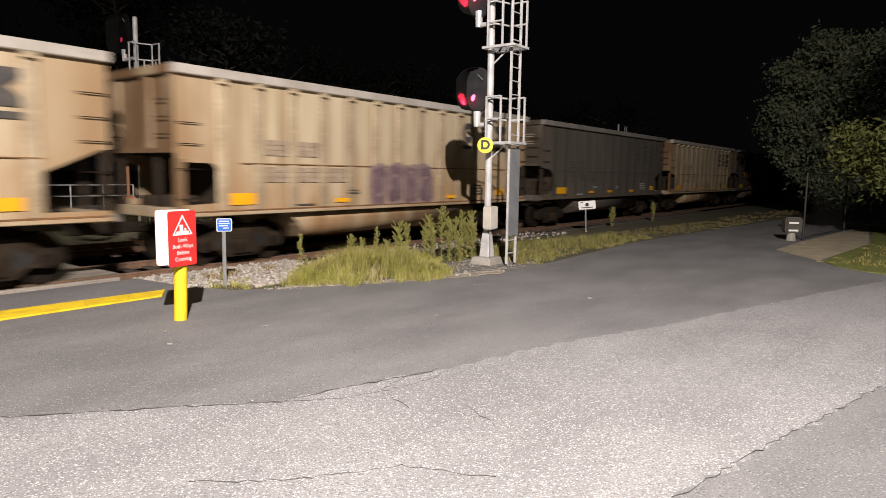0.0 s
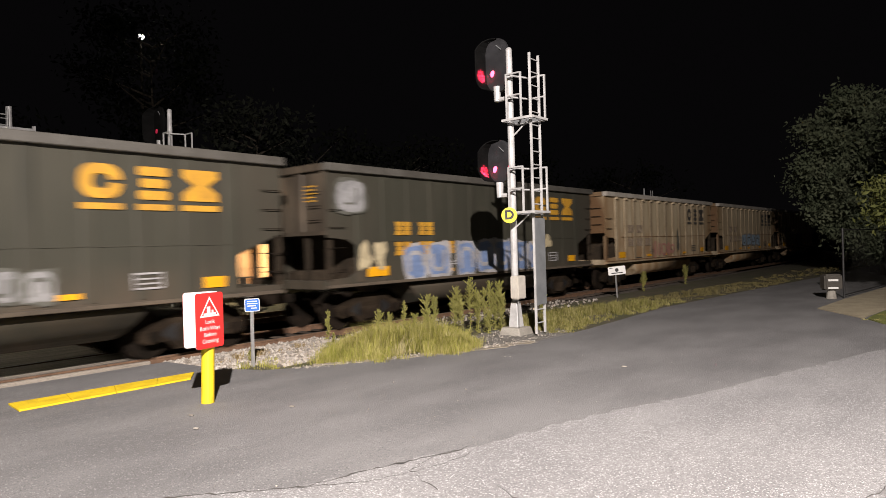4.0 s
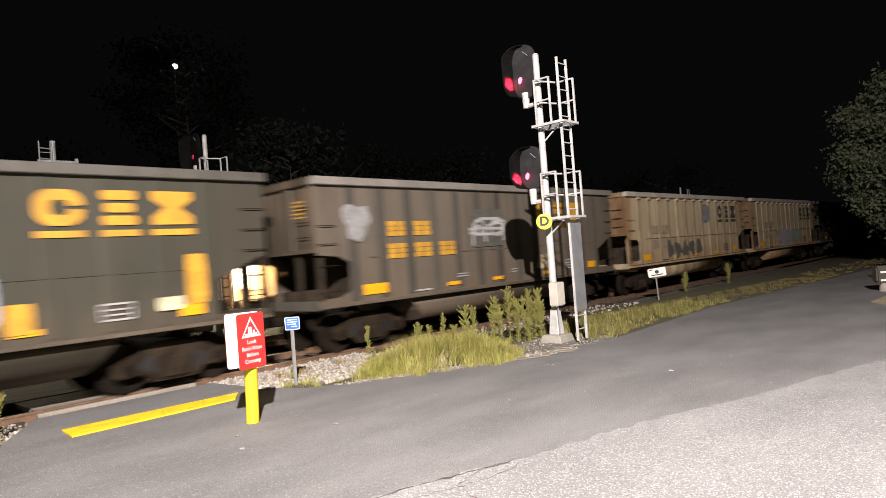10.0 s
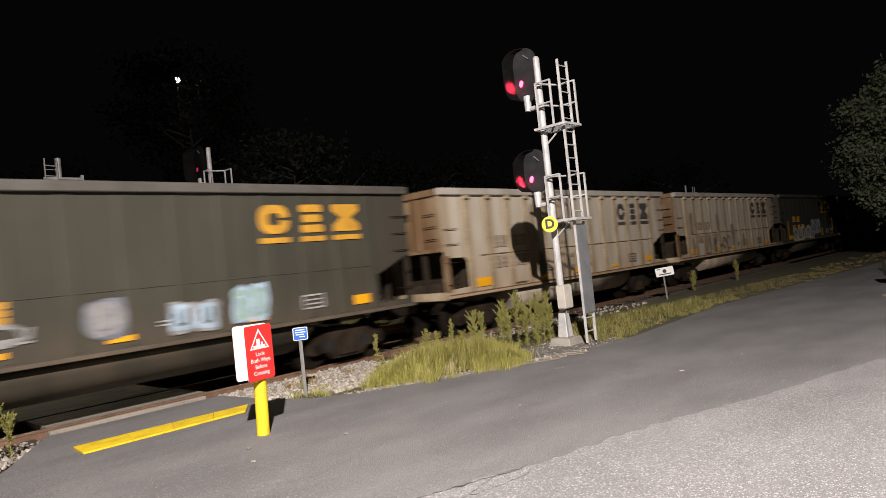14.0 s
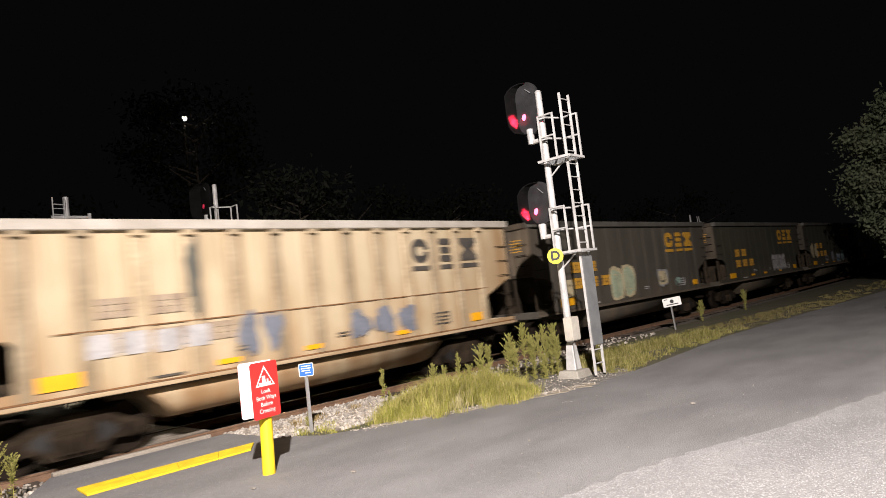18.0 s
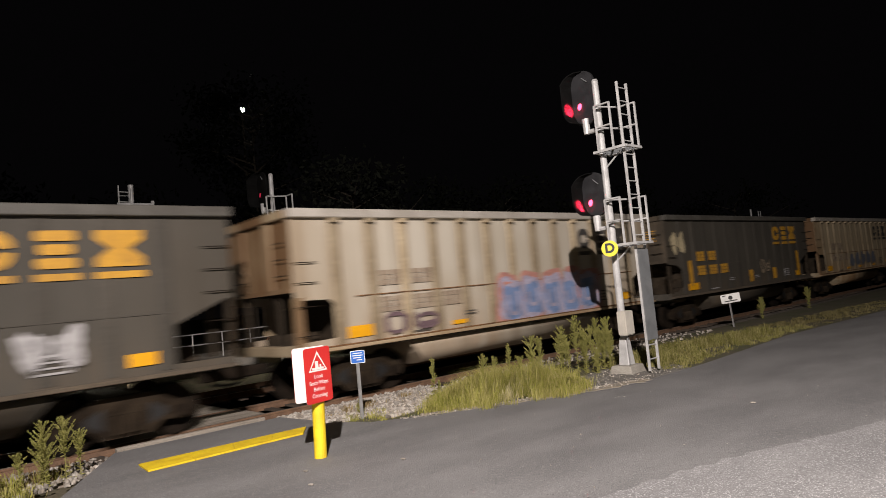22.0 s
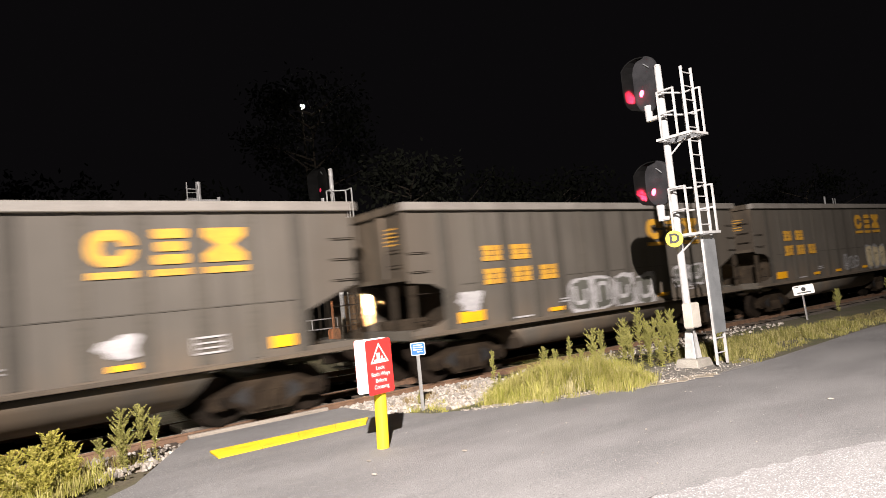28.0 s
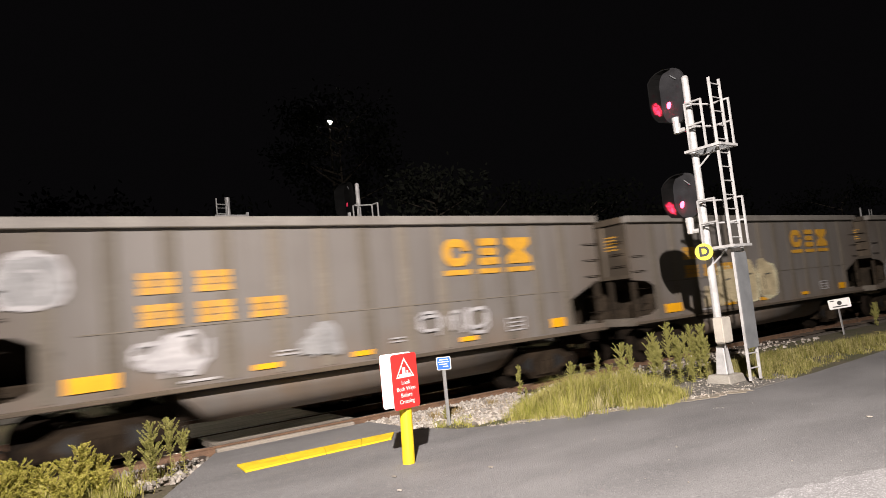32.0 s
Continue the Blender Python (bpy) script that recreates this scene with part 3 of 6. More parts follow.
def hopper(paintwork, end_paint, rib_paint, mark, emblem, rows, name_label):
    """An open-top coal hopper, its middle at the origin and z from the rail top; it runs along x."""
    car = empty("coal_hopper")
    ribbed = mark is LETTER_BLACK
    sill_paint = BEIGE_SILL if ribbed else SILL_BROWN
    mouth = [(-HB, 2.24), (-HB + 0.80, 2.22), (-HB + 1.12, 1.98), (-HB + 1.08, 1.40), (-HB, 1.36)] if ribbed else [(-HB, 2.36), (-HB + 0.62, 2.30), (-HB + 1.22, 2.02), (-HB + 1.12, 1.56), (-HB + 0.60, 1.36), (-HB, 1.34)]
    side = [(-HB, 3.99), *mouth, (-HB, 1.14), (HB, 1.14), (HB, 1.32),
            (HB - 1.26, 1.32), (HB - 1.22, 1.96), (HB - 0.12, 2.42), (HB, 2.42), (HB, 3.99)]
    for s in (-1, 1):
        bm = bmesh.new()
        prism(bm, side, s * 1.585, s * 1.60)
        part("side_sheet", bm, paintwork, car)
        bm = bmesh.new()
        box(bm, (0, s * 1.60, 1.165), (2 * HB, 0.17, 0.075))
        soften(bm, 0.012, 1)
        part("side_sill", bm, sill_paint, car)
        if ribbed:
            bm = bmesh.new()
            box(bm, (0, s * 1.62, 1.222), (2 * HB - 0.1, 0.09, 0.026))
            part("sill_seam", bm, SILL_RUST, car, "rust-streaked seam along the sill")
        bm = bmesh.new()
        box(bm, (0.2, s * 1.61, 2.24), (2 * HB - 2.6, 0.05 if ribbed else 0.014, 0.022))
        part("seam", bm, SILL_RUST if ribbed else rib_paint, car)
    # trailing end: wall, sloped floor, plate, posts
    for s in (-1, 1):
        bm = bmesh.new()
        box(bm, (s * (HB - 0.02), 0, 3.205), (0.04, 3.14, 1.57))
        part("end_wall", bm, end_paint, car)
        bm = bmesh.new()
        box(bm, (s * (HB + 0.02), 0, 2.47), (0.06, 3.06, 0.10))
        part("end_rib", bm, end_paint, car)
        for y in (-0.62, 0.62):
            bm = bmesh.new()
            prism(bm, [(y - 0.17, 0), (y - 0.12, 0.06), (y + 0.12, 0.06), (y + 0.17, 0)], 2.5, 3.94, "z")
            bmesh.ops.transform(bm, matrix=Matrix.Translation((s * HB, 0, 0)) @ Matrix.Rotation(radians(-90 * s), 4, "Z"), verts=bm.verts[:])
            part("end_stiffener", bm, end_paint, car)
        for y, z in ((-1.25, 2.78), (-1.25, 3.12), (-1.25, 3.46)):
            bm = bmesh.new()
            rod(bm, (s * (HB + 0.09), y * -s - 0.22, z), (s * (HB + 0.09), y * -s + 0.22, z), 0.014, n=5)
            part("end_grab_iron", bm, IRON, car)
        if s < 0 and not ribbed:
            for z in (3.62, 3.53, 3.44, 3.35, 3.26):
                bm = bmesh.new()
                box(bm, (-HB - 0.004, -1.05 + 0.05 * (z * 10 % 2), z), (0.008, 0.42, 0.028))
                part("end_marking", bm, LETTER_YELLOW if mark is LETTER_YELLOW else LETTER_FAINT, car)
        bm = bmesh.new()
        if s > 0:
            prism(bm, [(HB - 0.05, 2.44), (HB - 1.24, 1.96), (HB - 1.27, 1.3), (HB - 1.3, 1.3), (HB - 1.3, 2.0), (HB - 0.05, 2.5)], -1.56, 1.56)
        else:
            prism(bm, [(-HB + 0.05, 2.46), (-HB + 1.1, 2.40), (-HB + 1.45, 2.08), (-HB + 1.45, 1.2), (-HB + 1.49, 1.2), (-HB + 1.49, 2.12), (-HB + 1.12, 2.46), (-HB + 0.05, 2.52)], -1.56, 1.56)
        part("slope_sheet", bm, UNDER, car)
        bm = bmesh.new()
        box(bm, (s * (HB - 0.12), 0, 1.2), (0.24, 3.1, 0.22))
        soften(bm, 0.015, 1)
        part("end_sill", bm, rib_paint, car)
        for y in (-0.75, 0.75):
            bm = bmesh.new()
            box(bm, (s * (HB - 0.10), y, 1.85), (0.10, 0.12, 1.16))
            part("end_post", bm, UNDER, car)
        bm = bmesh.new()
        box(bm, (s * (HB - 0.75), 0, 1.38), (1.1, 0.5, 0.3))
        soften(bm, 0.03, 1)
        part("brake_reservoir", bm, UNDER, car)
        for y in (-1.53, 1.53):
            bm = bmesh.new()
            if s < 0:
                box(bm, (-HB + 0.095, y * 1.015, 1.80), (0.19 if ribbed else 0.12, 0.10, 1.0))
            else:
                box(bm, (HB - 0.05, y, 1.85), (0.11, 0.10, 1.16))
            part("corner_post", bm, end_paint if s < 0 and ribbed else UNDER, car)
        bm = bmesh.new()
        box(bm, (s * (HB + 0.25), 0, 0.86), (0.75, 0.24, 0.22))
        box(bm, (s * (HB + 0.58), 0.03, 0.86), (0.18, 0.32, 0.30))
        soften(bm, 0.02, 1)
        part("coupler", bm, IRON, car)
        bm = bmesh.new()
        rod(bm, (s * (HB - 0.02), 0.45, 1.0), (s * (HB + 0.35), 0.45, 0.62), 0.03, n=6)
        rod(bm, (s * (HB + 0.35), 0.45, 0.62), (s * (HB + 0.66), 0.25, 0.58), 0.03, n=6)
        part("air_hose", bm, BLACK, car)
    # dark plate added to keep the lit shelter from showing through the opening
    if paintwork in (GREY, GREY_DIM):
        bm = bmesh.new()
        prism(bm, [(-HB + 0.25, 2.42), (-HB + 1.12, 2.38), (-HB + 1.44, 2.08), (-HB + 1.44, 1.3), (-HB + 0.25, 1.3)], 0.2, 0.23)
        part("opening_blank", bm, UNDER, car)
    # brake wheel on the trailing end
    bm = bmesh.new()
    hoops = [[bm.verts.new((-HB - 0.12 + 0.018 * math.sin(b), 0.55 + (0.28 + 0.018 * math.cos(b)) * math.cos(a), 2.75 + (0.28 + 0.018 * math.cos(b)) * math.sin(a)))
              for b in (0, 1.257, 2.513, 3.77, 5.027)] for a in (6.2832 * k / 20 for k in range(20))]
    for k in range(20):
        for q in range(5):
            bm.faces.new((hoops[k - 1][q - 1], hoops[k][q - 1], hoops[k][q], hoops[k - 1][q]))
    wheel = part("brake_wheel", bm, IRON, car)
    for k in range(2):
        bm = bmesh.new()
        rod(bm, (-HB - 0.12, 0.55 - 0.28 * (k == 0), 2.75 - 0.28 * (k == 1)), (-HB - 0.12, 0.55 + 0.28 * (k == 0), 2.75 + 0.28 * (k == 1)), 0.014, n=5)
        part("spoke", bm, IRON, wheel)
    # floor plate
    bm = bmesh.new()
    box(bm, (0, 0, 1.12), (2 * HB - 2.8, 3.1, 0.03))
    part("floor_plate", bm, IRON, car)
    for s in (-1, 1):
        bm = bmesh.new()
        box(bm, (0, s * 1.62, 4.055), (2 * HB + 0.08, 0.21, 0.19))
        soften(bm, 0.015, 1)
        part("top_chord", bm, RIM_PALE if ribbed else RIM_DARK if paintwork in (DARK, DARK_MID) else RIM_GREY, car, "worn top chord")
        bm = bmesh.new()
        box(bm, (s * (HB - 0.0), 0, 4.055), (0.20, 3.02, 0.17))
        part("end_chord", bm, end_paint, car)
    # side posts, deep and stained on the beige cars, faint on the smooth-sided ones
    bm = bmesh.new()
    deep = 0.029 if ribbed else 0.012
    prism(bm, [(-0.14, 0), (-0.10, -deep), (0.10, -deep), (0.14, 0)], 1.24, 3.95, "z")
    if ribbed:
        prism(bm, [(-0.13, 0), (-0.10, -0.115), (0.10, -0.115), (0.13, 0)], 3.86, 3.958, "z")
    post = part("side_post", bm, rib_paint, car)
    for i in range(RIBS):
        for s in (-1, 1):
            o = post if (i, s) == (0, -1) else post.copy()
            if o is not post:
                scene.collection.objects.link(o)
            o.location = (RIB_FIRST + i * RIB_STEP, s * 1.60, 0)
            o.rotation_euler = (0, 0, 0 if s < 0 else math.pi)
    # grab irons at both ends of the sides
    bm = bmesh.new()
    for a in (-0.22, 0.22):
        box(bm, (a, 0.03, 0), (0.018, 0.08, 0.016))
    box(bm, (0, -0.02, 0), (0.46, 0.018, 0.018))
    grab = part("grab_iron", bm, IRON, car)
    first = True
    for s in (-1, 1):
        for e in (-1, 1):
            for z in (1.62, 2.02, 2.56, 2.98, 3.40) if e * s < 0 else (1.5, 2.1, 2.6, 3.02):
                o = grab if first else grab.copy()
                if not first:
                    scene.collection.objects.link(o)
                first = False
                o.location = (e * (HB - 0.28), s * 1.65, z)
                o.rotation_euler = (0, 0, 0 if s < 0 else math.pi)
    # hopper tub between the trucks
    bm = bmesh.new()
    ys = [(1.36, 1.10), (1.42, 1.04), (1.455, 0.98), (1.46, 0.90), (1.455, 0.80), (1.42, 0.70), (1.34, 0.61), (1.22, 0.54), (1.06, 0.49), (0.8, 0.46)]
    prism(bm, ys + [(-a, b) for a, b in ys[::-1]], -3.75, 3.75, "x")
    for v in bm.verts:
        if v.co.z < 0.98:
            v.co.x *= 0.86 + 0.14 * (v.co.z - 0.46) / 0.52
    for f in bm.faces:
        f.smooth = len(f.verts) == 4
    part("hopper_tub", bm, paintwork, car)
    # trucks
    for s in (-1, 1):
        bm = bmesh.new()
        box(bm, (s * 4.95, 0, 0.72), (0.5, 2.2, 0.34))
        truck = part("truck", bm, IRON, car)
        for y in (-1.02, 1.02):
            bm = bmesh.new()
            o = [(-1.12, 0.36), (-0.98, 0.30), (-0.62, 0.34), (-0.42, 0.16), (0.42, 0.16), (0.62, 0.34), (0.98, 0.30), (1.12, 0.36), (1.14, 0.56), (0.86, 0.66), (0.45, 0.86), (-0.45, 0.86), (-0.86, 0.66), (-1.14, 0.56)]
            prism(bm, [(s * 4.95 + a, b) for a, b in o], y - 0.09, y + 0.09)
            part("side_frame", bm, FRAME, truck)
            for a in (-0.56, 0.56):
                bm = bmesh.new()
                w = -1 if a < 0 else 1
                prism(bm, [(s * 4.95 + a - 0.17 * w, 0.30), (s * 4.95 + a + 0.13 * w, 0.46), (s * 4.95 + a + 0.10 * w, 0.56), (s * 4.95 + a - 0.17 * w, 0.70)], y * 1.092, y * 1.085)
                part("frame_opening", bm, BLACK, truck)
            for k in range(-1, 2):
                bm = bmesh.new()
                rod(bm, (s * 4.95 + k * 0.2, y * 1.13, 0.24), (s * 4.95 + k * 0.2, y * 1.13, 0.56), 0.075, n=8)
                part("spring", bm, FRAME, truck)
            for a in (-0.89, 0.89):
                bm = bmesh.new()
                rod(bm, (s * 4.95 + a, y * 0.70, 0.46), (s * 4.95 + a, y * 0.83, 0.46), 0.46, n=24)
                rod(bm, (s * 4.95 + a, y * 0.67, 0.46), (s * 4.95 + a, y * 0.70, 0.46), 0.49, n=24)
                rod(bm, (s * 4.95 + a, y * 1.0, 0.46), (s * 4.95 + a, y * 1.16, 0.46), 0.11, n=10)
                part("wheel", bm, IRON, truck)
    # markings of the side that faces the car park: a three-part emblem with underlines, two lines of reporting marks, reflectors, data panels
    def mark_part(nm, material, parts, r=0.06):
        for x, z, w, h in parts:
            bm = bmesh.new()
            prism(bm, rounded(w, h, min(r, w * 0.45, h * 0.45), 3, x, z), -1.636, -1.626)
            part(nm, bm, material, car)
    e, gap, (wa, wb, wc), z0 = emblem
    bm = bmesh.new()
    outer, inner = rounded(wa, 0.62, 0.27, 6, e - gap, z0), rounded(wa * 0.42, 0.26, 0.11, 6, e - gap, z0)
    va, vb = [bm.verts.new((x, -1.635, z)) for x, z in outer], [bm.verts.new((x, -1.635, z)) for x, z in inner]
    for q in range(len(va) - 1):
        bm.faces.new((va[q], va[q + 1], vb[q + 1], vb[q]))
    part("emblem_ring", bm, mark, car)
    mark_part("emblem_block", mark, [(e, z0 + 0.225, wb, 0.17), (e, z0, wb * 0.85, 0.17), (e, z0 - 0.225, wb, 0.17)], 0.06)
    bm = bmesh.new()
    prism(bm, [(e + gap + dx * wc / 0.8, z0 + dz) for dx, dz in ((-0.40, 0.31), (0.40, 0.31), (0.40, 0.16), (0.16, 0.0), (0.40, -0.16), (0.40, -0.31), (-0.40, -0.31), (-0.40, -0.16), (-0.16, 0.0), (-0.40, 0.16))], -1.636, -1.626)
    part("emblem_hourglass", bm, mark, car)
    mark_part("emblem_underline", mark, [(e - gap, z0 - 0.45, wa, 0.115), (e, z0 - 0.45, wb * 1.1, 0.115), (e + gap, z0 - 0.45, wc * 1.05, 0.115)], 0.01)
    f, za, zb, h = rows
    for row, groups in ((za, 2), (zb, 3)):
        for g in range(groups):
            for x in (f + g * 0.942, f + g * 0.942 + 0.32):
                bm = bmesh.new()
                a, b, c, d = 0.135, 0.06, 0.5 * h, 0.20 * h
                prism(bm, [(x + p, row + q) for p, q in ((-a, c), (a, c), (a, d), (b, d), (b, 0.13 * h), (a, 0.13 * h), (a, -0.13 * h), (b, -0.13 * h), (b, -d), (a, -d), (a, -c),
                                                         (-a, -c), (-a, -d), (-b, -d), (-b, -0.13 * h), (-a * 0.8, -0.13 * h), (-a * 0.8, 0.13 * h), (-b, 0.13 * h), (-b, d), (-a, d))], -1.636, -1.626)
                part("reporting_mark", bm, LETTER_FAINT if ribbed else mark, car)
    mark_part("reflector", REFLECT, [(HB - 1.68, 1.48, 0.48, 0.22), (-5.26 if ribbed else -5.14, 1.47, 0.66 if ribbed else 0.76, 0.25), *([] if rows[0] == -4.55 else [(-2.3, 1.38, 0.5, 0.10), (-0.33, 1.38, 0.45, 0.10), (2.33, 1.38, 0.45, 0.10)])], 0.01)
    pale = LETTER_BLACK if ribbed else SPRAY["white"]
    mark_part("data_panel", pale, [(3.75, 1.72, 0.56, 0.035), (3.75, 1.44, 0.56, 0.035), (3.48, 1.58, 0.03, 0.3), (4.02, 1.58, 0.03, 0.3), (3.75, 1.62, 0.44, 0.03), (3.75, 1.53, 0.40, 0.03),
                                   (-3.5, 1.30, 0.6, 0.04), (-1.9, 1.55, 0.42, 0.035), (-1.9, 1.62, 0.36, 0.03), (0.5, 1.52, 0.30, 0.03), (0.5, 1.59, 0.30, 0.03)], 0.01)
    return tagged(car, name_label, "hopper car", "cars of the coal train")


# order of the cars from the head of the train: b beige, d dark, g grey
ORDER = {-6: "d", -5: "d", -4: "u", -3: "b", -2: "o", -1: "b", 0: "b", 1: "b", 2: "d", 3: "d", 4: "d", 5: "b", 6: "b", 7: "u", 8: "d", 9: "p", 10: "p", 11: "d", 12: "d", 13: "w",
         14: "b", 15: "b", 16: "w", 17: "p", 18: "v", 19: "m", 20: "g", 21: "e", 22: "e", 23: "e", 24: "g", 25: "g", 26: "g", 27: "e"}
NARROW, WIDE = (0.60, 0.44, 0.66), (0.74, 0.58, 0.76)
MODELS = {
    "b": hopper(BEIGE, BEIGE_END, BEIGE_RIB, LETTER_BLACK, (4.14, 0.94, NARROW, 3.37), (-4.50, 2.60, 2.0, 0.34), "beige open-top coal hopper with rust-stained ribs and black marks"),
    "p": hopper(BEIGE_PALE, BEIGE_END, BEIGE_RIB, LETTER_BLACK, (4.14, 0.94, NARROW, 3.37), (-4.50, 2.60, 2.0, 0.34), "pale cream open-top coal hopper with rust-stained ribs and black marks"),
    "d": hopper(DARK, DARK_END, DARK, LETTER_YELLOW, (3.90, 0.96, WIDE, 3.41), (-4.33, 2.58, 2.04, 0.36), "dark green-grey open-top coal hopper with yellow marks"),
    "o": hopper(DARK_WARM, DARK_END, WARM_RIB, LETTER_WORN, (3.90, 0.96, WIDE, 3.41), (-4.33, 2.58, 2.04, 0.36), "dull dark grey open-top coal hopper with worn marks"),
    "v": hopper(DARK_MID, DARK_END, WARM_RIB, LETTER_YELLOW, (3.90, 0.96, WIDE, 3.41), (-4.33, 2.58, 2.04, 0.36), "brownish dark grey open-top coal hopper with bright yellow marks"),
    "w": hopper(DARK_MID, DARK_END, WARM_RIB, LETTER_YELLOW, (3.95, 0.96, WIDE, 3.39), (-4.55, 2.58, 2.04, 0.36), "brownish dark grey open-top coal hopper with yellow marks"),
    "e": hopper(DARK_WARM, DARK_END, WARM_RIB, LETTER_YELLOW, (3.2, 0.94, WIDE, 3.36), (-4.5, 2.92, 2.36, 0.37), "dusty dark grey open-top coal hopper with yellow marks"),
    "m": hopper(GREY_DIM, DARK_END, GREY_RIB, LETTER_YELLOW, (3.14, 0.92, WIDE, 3.32), (-4.25, 3.01, 2.47, 0.37), "dull brown-grey open-top coal hopper with yellow marks"),
    "u": hopper(DUSTY, DARK_END, WARM_RIB, LETTER_YELLOW, (3.2, 0.94, WIDE, 3.36), (-4.5, 2.92, 2.36, 0.37), "dusty brown-grey open-top coal hopper with yellow marks"),
    "g": hopper(GREY, DARK_END, GREY_RIB, LETTER_YELLOW, (3.14, 0.92, WIDE, 3.32), (-4.25, 3.01, 2.47, 0.37), "weathered mid-grey open-top coal hopper with yellow marks"),
}
# front end of car 0 along the track, second by second
FRONT = [5.67, 17.59, 29.42, 41.87, 53.54, 65.29, 77.31, 89.39, 101.51, 113.50, 126.72, 138.88, 151.08, 163.27, 175.42, 187.44, 199.54, 211.69, 224.04, 236.30, 248.59, 261.48, 273.58, 285.92, 298.35, 311.35, 324.10, 336.73, 349.44, 362.48, 375.37, 387.76, 400.72]
CARS = {}
used = set()
for k, c in ORDER.items():
    if c in used:
        CARS[k] = copy_thing(MODELS[c], pose(0, 0, 0))
    else:
        CARS[k] = MODELS[c]
        used.add(c)


def key_train():
    for k, car in CARS.items():
        walk(car, [(float(t), pose(x - k * LC - HB, TRACK_Y, RAIL_Z)) for t, x in enumerate(FRONT)])


HUES = {"b": "beige rust-stained", "p": "pale cream rust-stained", "d": "dark green-grey", "w": "brownish dark grey", "v": "brownish dark grey", "e": "dusty dark grey", "u": "dusty brown-grey", "o": "dull dark grey", "m": "dull brown-grey", "g": "weathered mid-grey"}


SAID = {"pale": "pale yellow", "tar": "dark", "stain": "faded brown"}


def ribbon(bm, pts, w, y):
    """One flat painted line of even width through the points."""
    prev = None
    for q, (x, z) in enumerate(pts):
        ax, az = pts[max(0, q - 1)]
        bx, bz = pts[min(len(pts) - 1, q + 1)]
        d = math.hypot(bx - ax, bz - az) or 1.0
        nx, nz = -(bz - az) / d * w / 2, (bx - ax) / d * w / 2
        here = y - 0.00015 * q
        cur = (bm.verts.new((x + nx, here, max(1.13, z + nz))), bm.verts.new((x - nx, here, max(1.13, z - nz))))
        if prev:
            bm.faces.new((prev[0], cur[0], cur[1], prev[1]))
        prev = cur


def blob(bm, rg, cx, cz, hw, hh, y, rough, square):
    ph = rg.uniform(0, 6)
    pts = []
    for a in range(22):
        t = 6.2832 * a / 22
        q = 1.0 + rough * math.sin(3 * t + ph) + rg.uniform(-rough, rough)
        sx, sz = math.cos(t), math.sin(t)
        k = q / max(abs(sx), abs(sz)) ** square
        pts.append((cx + hw * sx * k, y, max(1.13, cz + hh * sz * k)))
    bm.faces.new([bm.verts.new(p) for p in pts])


def scrawl(rg, cx, cz, hw, hh, joints):
    """One meaningless letter-like line that bends inside a cell."""
    x, z = rg.choice((-0.8, 0.7)), rg.choice((-0.85, 0.85))
    way = [(x, z)]
    for k in range(joints):
        if k % 2:
            x = max(-1.0, min(1.0, -x + rg.uniform(-0.35, 0.35)))
        else:
            z = max(-1.0, min(1.0, -z * rg.uniform(0.5, 1.1)))
        x, z = x + rg.uniform(-0.12, 0.12), z + rg.uniform(-0.12, 0.12)
        way.append((x, z))
    way = [(cx + hw * a, cz + hh * b) for a, b in way]
    fine = [way[0]]
    for (xa, za), (xb, zb), (xc, zc) in zip(way, way[1:], way[2:]):
        fine += [(xb + (xa - xb) * 0.22, zb + (za - zb) * 0.22), (xb + (xc - xb) * 0.22, zb + (zc - zb) * 0.22)]
    return fine + [way[-1]]


